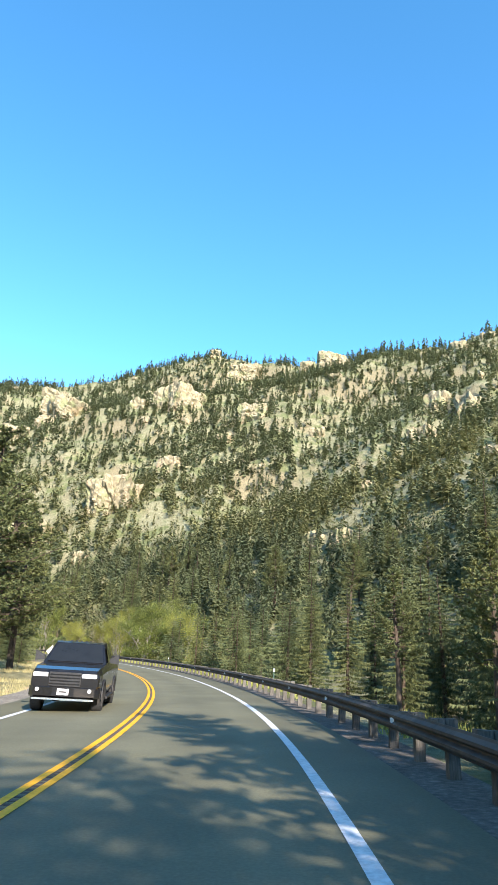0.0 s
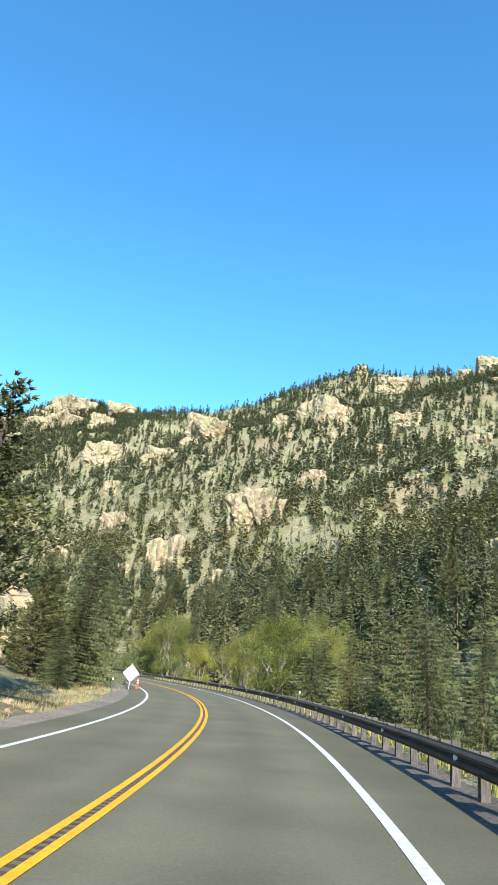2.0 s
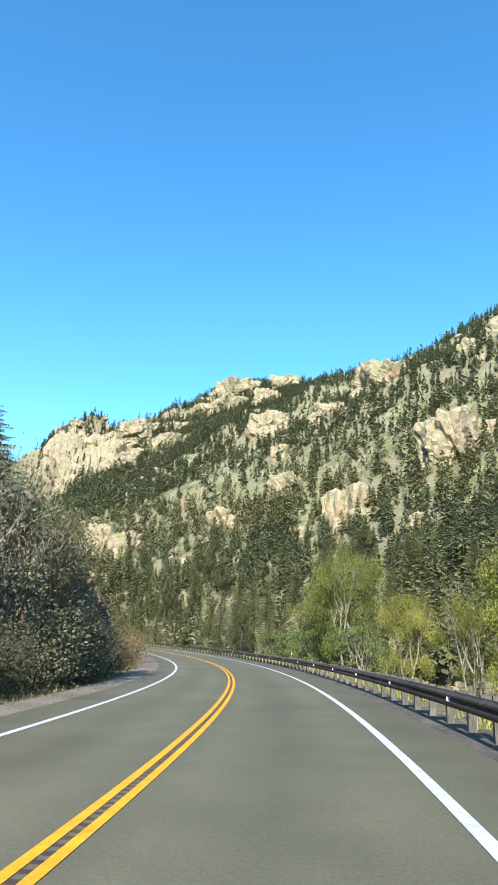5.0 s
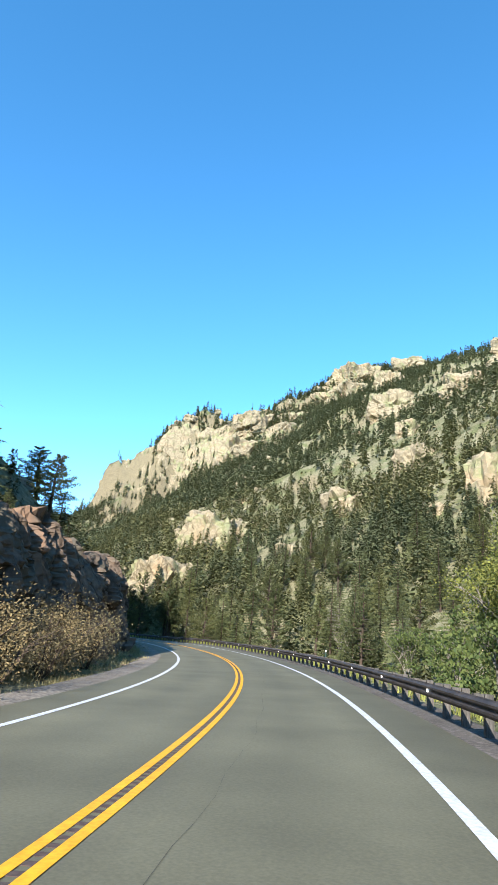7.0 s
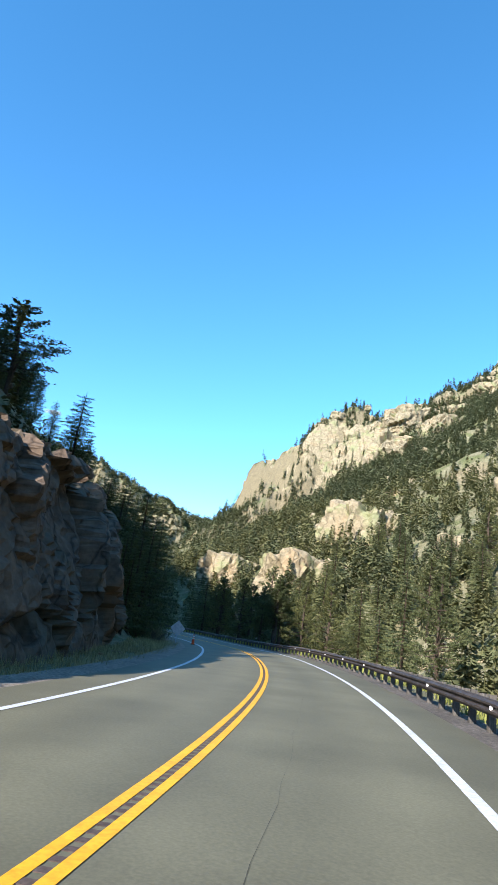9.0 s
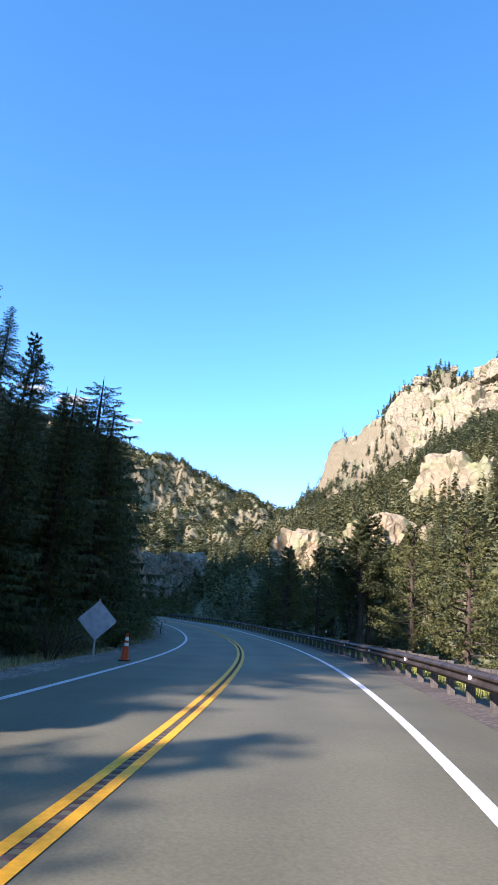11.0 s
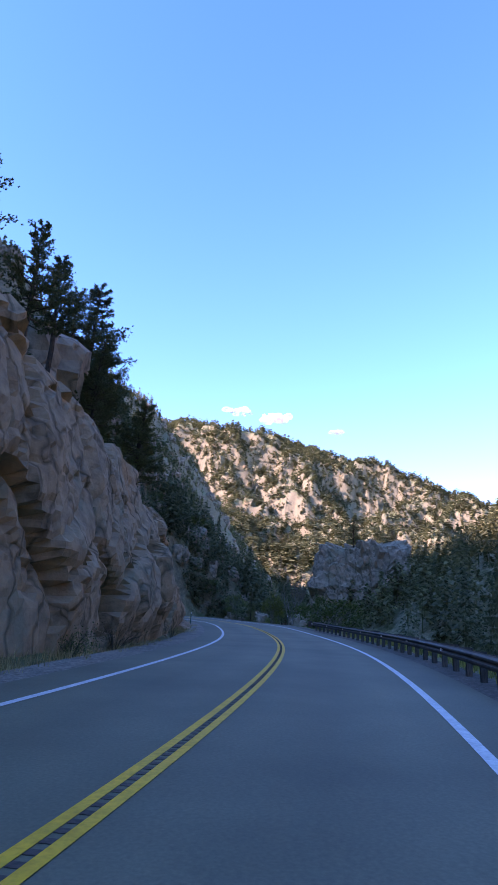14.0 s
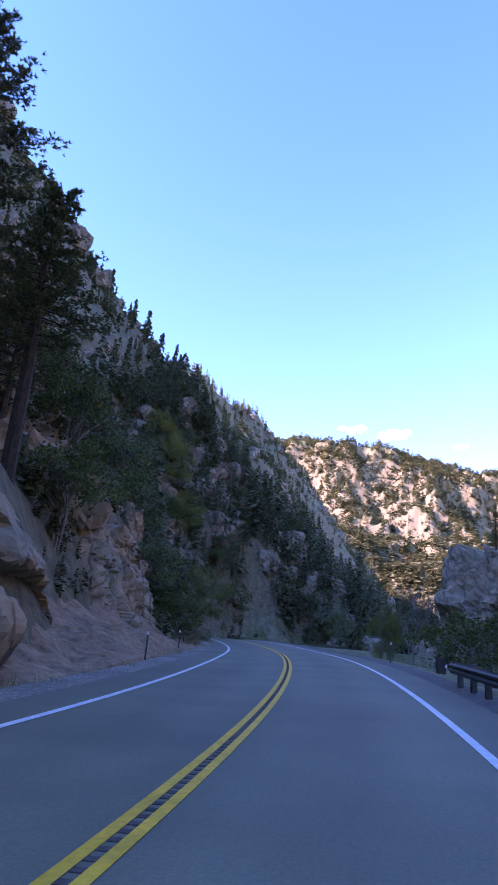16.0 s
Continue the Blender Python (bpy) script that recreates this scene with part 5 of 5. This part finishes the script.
n = 16000
ws, wu = rn.uniform(20, 640, n), rn.uniform(0, 1, n)
wl = 30 + wu * (np.interp(ws, RIDGE_S, RIDGE_LAT) - 30)
wx, wy = CANYON.at(ws, wl)
keep = rn.random(n) < 0.5 + 0.9 * fbm(wx / 20, wy / 20, 3)
woods("slope_scrub", ws[keep], wl[keep], 0.7, 2.4, 5, "low scrub and saplings on the sunny slope", 3, 4, 1.9, M_SCRUB)
n = 9000
ws, wq = rn.uniform(330, 760, n), rn.uniform(12, 130, n)
wq = wq - 45 * smooth(440, 520, ws)
wx, wy = CANYON.at(ws, -wq)
keep = rn.random(n) < 0.5 + 0.9 * fbm(wx / 20 + 3, wy / 20, 3)
woods("hillside_scrub", ws[keep], -wq[keep], 0.8, 3.0, 6, "low scrub on the shaded hillside", 3, 5, 1.8, M_SCRUB)

n = 3600
ws, wq = rn.uniform(120, 330, n), 12 + 58 * rn.random(n) ** 1.6
wx, wy = CANYON.at(ws, -wq)
keep = rn.random(n) < 0.5 + 0.9 * fbm(wx / 20 + 3, wy / 20, 3)
woods("hillside_scrub", ws[keep], -wq[keep], 0.8, 2.6, 13, "low scrub above the roadside cliffs", 8, 9, 1.3, M_SCRUB)
n = 330
ws, wl = rn.uniform(168, 332, n), rn.uniform(27, 62, n)
woods("creekside_woods", ws, wl, 6, 12, 16, "green conifers along the far side of the creek", 20, 8)
n = 2600
ws, wl = rn.uniform(100, 335, n), rn.uniform(19, 62, n)
woods("creek_scrub", ws, wl, 0.6, 2.2, 17, "low green scrub along the creek", 6, 7, 1.4, M_SCRUB)
n = 900
ws, wq = rn.uniform(345, 402, n), rn.uniform(10.5, 34, n)
woods("bank_scrub", ws, -wq, 0.7, 2.4, 18, "low green scrub above the dirt bank", 6, 9, 1.4, M_SCRUB)
n = 3200
ws, wl = rn.uniform(376, 475, n), rn.uniform(-32, 24, n)
wx, wy = CANYON.at(ws, wl)
rd = np.array([ROAD.near(a, b) for a, b in zip(wx, wy)])
keep = ((rd[:, 1] < -6.3) | (rd[:, 0] > 466)) & (rn.random(n) < 0.75)
woods("bank_scrub", ws[keep], wl[keep], 0.8, 2.6, 14, "low green scrub on the bank beside the bend", 6, 7, 1.4, M_SCRUB)


# ---- grasses ----
def grass(name, count, seed, s_range, lat_range, hmin, hmax, label, blade=None):
    rn = np.random.default_rng(seed)
    s, lat = rn.uniform(*s_range, count), rn.uniform(*lat_range, count)
    x, y = CANYON.at(s, lat)
    dens = fbm(x / 3, y / 3, 3)
    m = dens > -0.12
    s, lat, x, y = s[m], lat[m], x[m], y[m]
    z = land(x, y, s, lat)
    k = 7
    x, y, z = (np.repeat(a, k) + b for a, b in ((x, rn.normal(0, 0.12, len(x) * k)), (y, rn.normal(0, 0.12, len(y) * k)), (z, 0)))
    h = rn.uniform(hmin, hmax, len(x))
    a = rn.uniform(0, 6.28, len(x))
    w = 0.012 + 0.02 * h
    lx, ly = rn.normal(0, 0.25, len(x)) * h, rn.normal(0, 0.25, len(x)) * h
    p0 = np.stack([x - w * np.cos(a), y - w * np.sin(a), z - 0.05], 1)
    p1 = np.stack([x + w * np.cos(a), y + w * np.sin(a), z - 0.05], 1)
    p2 = np.stack([x + lx, y + ly, z + h], 1)
    v = np.stack([p0, p1, p2], 1).reshape(-1, 3)
    ob = mesh_object(name, v, np.arange(len(v)).reshape(-1, 3), blade or M_GRASS)
    return tagged(ob, label, "grass", kind="stuff")


grass("verge_grass", 7500, 5, (30, 175), (-12, -5.4), 0.1, 0.3, "dry pale grass on the sunny verge")
grass("verge_grass", 6500, 6, (175, 400), (-8.5, -5.35), 0.12, 0.4, "thin dry grass at the foot of the cliffs")
grass("rail_grass", 9000, 8, (-10, 330), (5.9, 9), 0.25, 0.6, "yellow-green grass growing behind the guardrail", M_GREENGRASS)
grass("creek_grass", 4600, 7, (20, 330), (8, 26), 0.25, 0.7, "dry yellow grass along the creek")


# ---- things beside the road ----
def cone_at(s, lat):
    e = tagged(new("traffic_cone"), "orange traffic cone with white reflective bands", "traffic cone", "traffic cones")
    e.matrix_world = frame_at(s, lat, 0.03)
    b = Build()
    b.box((-0.19, -0.19, 0), (0.19, 0.19, 0.035))
    b.object("base", M_TRIM, e, "black rubber base")
    r = lambda z: 0.15 - (0.15 - 0.035) * z / 0.92
    for nm, z0, z1, m in (("body", 0.03, 0.92, M_ORANGE), ("band", 0.5, 0.6, M_REFLECT), ("band", 0.68, 0.8, M_REFLECT)):
        b = Build()
        g_ = 0.004 if nm == "band" else 0
        b.tube([(0, 0, z0), (0, 0, z1)], [r(z0) + g_, r(z1) + g_], 16)
        b.object(nm, m, e, "" if nm == "body" else "white reflective band")


def sign_back_at(s, lat, turn):
    e = tagged(new("road_sign"), "diamond road sign seen from its bare metal back", "road sign", "road signs")
    e.matrix_world = frame_at(s, lat, 0) @ pose(0, 0, 0, 0, 0, turn)
    b = Build()
    b.tube([(0, 0.05, -0.4), (0, 0.05, 2.15)], [0.035, 0.035], 8)
    b.object("post", M_SIGNBACK, e, "galvanised steel post")
    b = Build()
    rim = []
    for k in range(4):
        c = Vector((math.cos(k * math.pi / 2), 0, math.sin(k * math.pi / 2))) * 0.74
        nx_ = Vector((math.cos((k + 1) * math.pi / 2), 0, math.sin((k + 1) * math.pi / 2))) * 0.74
        pv = Vector((math.cos((k - 1) * math.pi / 2), 0, math.sin((k - 1) * math.pi / 2))) * 0.74
        rim += [c.lerp(pv, 0.07), c * 0.965, c.lerp(nx_, 0.07)]
    zc = Vector((0, 0, 1.35))
    n_ = len(rim)
    b.add([p + zc + Vector((0, y, 0)) for y in (0.0, 0.012) for p in rim], [tuple(range(n_)), tuple(range(2 * n_ - 1, n_ - 1, -1))] + [(i, n_ + i, n_ + (i + 1) % n_, (i + 1) % n_) for i in range(n_)])
    b.object("panel", M_SIGNBACK, e)
    for z in (1.0, 1.7):
        b = Build()
        b.box((-0.25, -0.02, z - 0.025), (0.25, 0.0, z + 0.025))
        b.object("brace", M_SIGNBACK, e)


def delineator_at(s, lat, m=None, h=1.2):
    e = tagged(new("delineator_post"), "thin roadside delineator post with a small reflector", "post", "delineators")
    e.matrix_world = frame_at(s, lat, 0)
    b = Build()
    b.box((-0.035, -0.012, -0.4), (0.035, 0.012, h))
    b.object("post", m or M_GREENPOST, e)
    b = Build()
    b.box((-0.04, -0.022, h - 0.17), (0.04, -0.013, h - 0.03))
    b.object("reflector", M_REFLECT, e, "pale reflector plate")


sign_back_at(91.5, -4.65, 8)
cone_at(93, -3.9)
sign_back_at(241, -5.4, 10)
cone_at(239.3, -3.85)
for s in (74.4, 276):
    delineator_at(s, -5.5)
delineator_at(343, -5.75)
delineator_at(356, -6.2)
for s, lat in ((36, 6.6), (75, 6.4), (150, 6.5), (180, 6.5), (262, 6.4), (352, 5.6)):
    delineator_at(s, lat, h=1.1)


def marker_block(s, lat):
    e = tagged(new("roadside_cabinet"), "small weathered concrete roadside block with a cap", "cabinet")
    e.matrix_world = frame_at(s, lat, 0)
    b = Build()
    b.box((-0.3, -0.25, -0.3), (0.3, 0.25, 0.95))
    b.object("body", M_GREYROCK, e)
    b = Build()
    b.box((-0.35, -0.3, 0.95), (0.35, 0.3, 1.05))
    b.object("cap", M_GREYROCK, e)


marker_block(384, -5.9)


# ---- the black pickup truck in the other lane ----
def prism(b, rows):
    """Joins cross-sections of equal length into a closed body."""
    n_ = len(rows[0])
    b.add([p for r in rows for p in r], [(i * n_ + j, i * n_ + (j + 1) % n_, (i + 1) * n_ + (j + 1) % n_, (i + 1) * n_ + j) for i in range(len(rows) - 1) for j in range(n_)] + [tuple(range(n_))[::-1], tuple((len(rows) - 1) * n_ + j for j in range(n_))])


def pickup_truck():
    # x across, y from the rear (0) to the front bumper (5.9), z up
    e = tagged(new("pickup_truck"), "black full-size crew-cab pickup truck with lit headlights", "truck")
    W = 1.0

    def section(y, zb, zt, w, tuck=0.08, shoulder=0.75):
        zs = zb + (zt - zb) * shoulder
        return [(-w + 0.05, y, zb), (-w, y, zb + 0.15), (-w, y, zs), (-w + tuck, y, zt), (w - tuck, y, zt), (w, y, zs), (w, y, zb + 0.15), (w - 0.05, y, zb)]

    b = Build()
    prism(b, [section(y, zb, zt, w) for y, zb, zt, w in ((0.05, 0.62, 1.32, 0.97), (0.15, 0.55, 1.36, W), (1.9, 0.55, 1.37, W), (1.95, 0.5, 1.37, W), (4.1, 0.5, 1.32, W), (4.3, 0.52, 1.3, W), (5.3, 0.55, 1.22, 0.99), (5.65, 0.6, 1.15, 0.95), (5.72, 0.65, 1.05, 0.92))])
    b.object("body", M_BLACK, e, "glossy black body")
    b = Build()
    prism(b, [[(-w, y, 1.3), (-w2, y2, zt), (w2, y2, zt), (w, y, 1.3)] for y, y2, w, w2, zt in ((1.95, 2.05, 0.95, 0.76, 1.82), (2.2, 2.25, 0.96, 0.78, 1.92), (3.3, 3.2, 0.96, 0.78, 1.93), (4.2, 3.45, 0.95, 0.74, 1.88))])
    b.object("cab", M_BLACK, e)
    b = Build()
    b.add([(-0.84, 4.17, 1.34), (0.84, 4.17, 1.34), (0.68, 3.5, 1.86), (-0.68, 3.5, 1.86), (-0.84, 4.15, 1.32), (0.84, 4.15, 1.32), (0.68, 3.46, 1.85), (-0.68, 3.46, 1.85)], [(0, 1, 2, 3), (7, 6, 5, 4)])
    b.object("windscreen", M_GLASS, e, "dark tinted windscreen")
    for sx in (-1, 1):
        for y0, y1 in ((2.3, 3.0), (3.08, 3.85)):
            b = Build()
            t0 = 0.0 if y1 < 3.5 else -0.42
            b.add([(sx * 0.968, y0, 1.36), (sx * 0.968, y1, 1.36), (sx * 0.815, y1 + t0, 1.8), (sx * 0.815, y0, 1.8)], [(0, 1, 2, 3)])
            b.object("side_window", M_GLASS, e)
        b = Build()
        prism(b, [[(sx * 1.0, 3.7, 1.36), (sx * 1.0, 3.82, 1.36), (sx * 1.0, 3.82, 1.48), (sx * 1.0, 3.7, 1.48)], [(sx * 1.28, 3.66, 1.32), (sx * 1.28, 3.84, 1.32), (sx * 1.28, 3.84, 1.62), (sx * 1.28, 3.66, 1.62)]])
        b.object("wing_mirror", M_TRIM, e)
        b = Build()
        b.box((sx * 0.68 - 0.19, 5.6, 0.95), (sx * 0.68 + 0.22, 5.735, 1.06))
        b.object("headlight", M_LAMP, e, "bright headlight")
        b = Build()
        b.tube([(sx * 0.72, 5.72, 0.62), (sx * 0.72, 5.84, 0.62)], [0.05, 0.055], 12)
        b.object("fog_lamp", M_LAMP, e, "round fog lamp")
        b = Build()
        b.box((sx * 1.0 - 0.08, 1.95, 0.36), (sx * 1.0 + 0.08, 4.2, 0.43))
        b.object("running_board", M_TRIM, e)
        for y in (1.25, 4.75):
            w = new("wheel")
            w.parent = e
            w.matrix_basis = pose(sx * 0.86, y, 0.4)
            b = Build()
            prof = [(-0.14, 0.24), (-0.15, 0.36), (-0.1, 0.4), (0.1, 0.4), (0.15, 0.36), (0.14, 0.24)]
            prism(b, [[(x, r * math.cos(a), r * math.sin(a)) for x, r in prof] for a in (2 * math.pi * k / 24 for k in range(25))])
            b.object("tyre", M_TYRE, w)
            b = Build()
            b.tube([(sx * 0.05, 0, 0), (sx * 0.11, 0, 0)], [0.25, 0.25], 20)
            for k in range(6):
                a = k * math.pi / 3
                b.box((sx * 0.1 - 0.015, -0.03, 0.05), (sx * 0.1 + 0.045, 0.03, 0.235), Matrix.Rotation(a, 4, "X"))
            b.object("rim", M_CHROME, w, "six-spoke metal rim")
            b = Build()
            prism(b, [[(sx * (0.14 + o), r * math.cos(a), r * math.sin(a)) for o, r in ((0, 0.44), (0.03, 0.46), (0.03, 0.51), (0, 0.52))] for a in (math.pi * k / 14 for k in range(15))])
            b.object("wheel_arch", M_TRIM, w)
    b = Build()
    b.box((-0.44, 5.66, 0.72), (0.44, 5.75, 1.08))
    gr = b.object("grille", M_TRIM, e, "black grille with horizontal bars")
    for z in (0.78, 0.86, 0.94, 1.02):
        b = Build()
        b.box((-0.42, 5.75, z - 0.012), (0.42, 5.775, z + 0.012))
        b.object("bar", M_BLACK, gr)
    b = Build()
    prism(b, [[(x, y, 0.42), (x, y + 0.1, 0.46), (x, y + 0.1, 0.68), (x, y, 0.7)] for x, y in ((-0.99, 5.45), (-0.85, 5.66), (-0.3, 5.78), (0.3, 5.78), (0.85, 5.66), (0.99, 5.45))])
    b.object("front_bumper", M_BLACK, e)
    b = Build()
    b.box((-0.85, 5.6, 0.36), (0.85, 5.82, 0.41))
    b.object("air_dam", M_CHROME, e, "pale lower bumper strip")
    b = Build()
    b.box((-0.16, 5.885, 0.5), (0.16, 5.9, 0.66))
    plate = b.object("number_plate", M_REFLECT, e, "white number plate with a plain dark bar")
    b = Build()
    b.box((-0.11, 5.9, 0.56), (0.11, 5.904, 0.6))
    b.object("bar", M_TRIM, plate)
    b = Build()
    for k in range(5):
        b.box((-0.3 + 0.15 * k - 0.03, 3.3, 1.93), (-0.3 + 0.15 * k + 0.03, 3.42, 1.96))
    b.object("roof_markers", M_TRIM, e)
    return e


truck = pickup_truck()
truck.matrix_world = frame_at(25.7, -2.3, 0.03) @ pose(0, 0, 0, 0, 0, 180) @ Matrix.Diagonal((1.03, 1.0, 1.05, 1))


# ---- small clouds over the far ridge ----
def cloud(p, size, seed):
    bm = bmesh.new()
    rg = random.Random(seed)
    for k in range(20):
        r = rg.uniform(0.1, 0.34) * size
        m = Matrix.Translation((rg.gauss(0, 0.3) * size, rg.gauss(0, 0.42) * size, rg.gauss(0, 0.1) * size)) @ Matrix.Diagonal((r, r, r * rg.uniform(0.4, 0.7), 1))
        bmesh.ops.create_icosphere(bm, subdivisions=3, radius=1, matrix=m)
    for v in bm.verts:
        v.co += noise.noise_vector(v.co * (3.0 / size) + Vector((seed, 0, 0))) * size * 0.1
    me = bpy.data.meshes.new("cloud")
    bm.to_mesh(me)
    bm.free()
    me.shade_smooth()
    me.materials.append(M_CLOUD)
    ob = tagged(new("cloud", me), "small white fair-weather cloud above the ridge", "cloud", "clouds")
    ob.matrix_world = Matrix.Translation(p)


cloud((-3533, 461, 1130), 89, 218)
cloud((-3518, 691, 1101), 111, 290)
cloud((-3467, 1039, 1042), 43, 398)
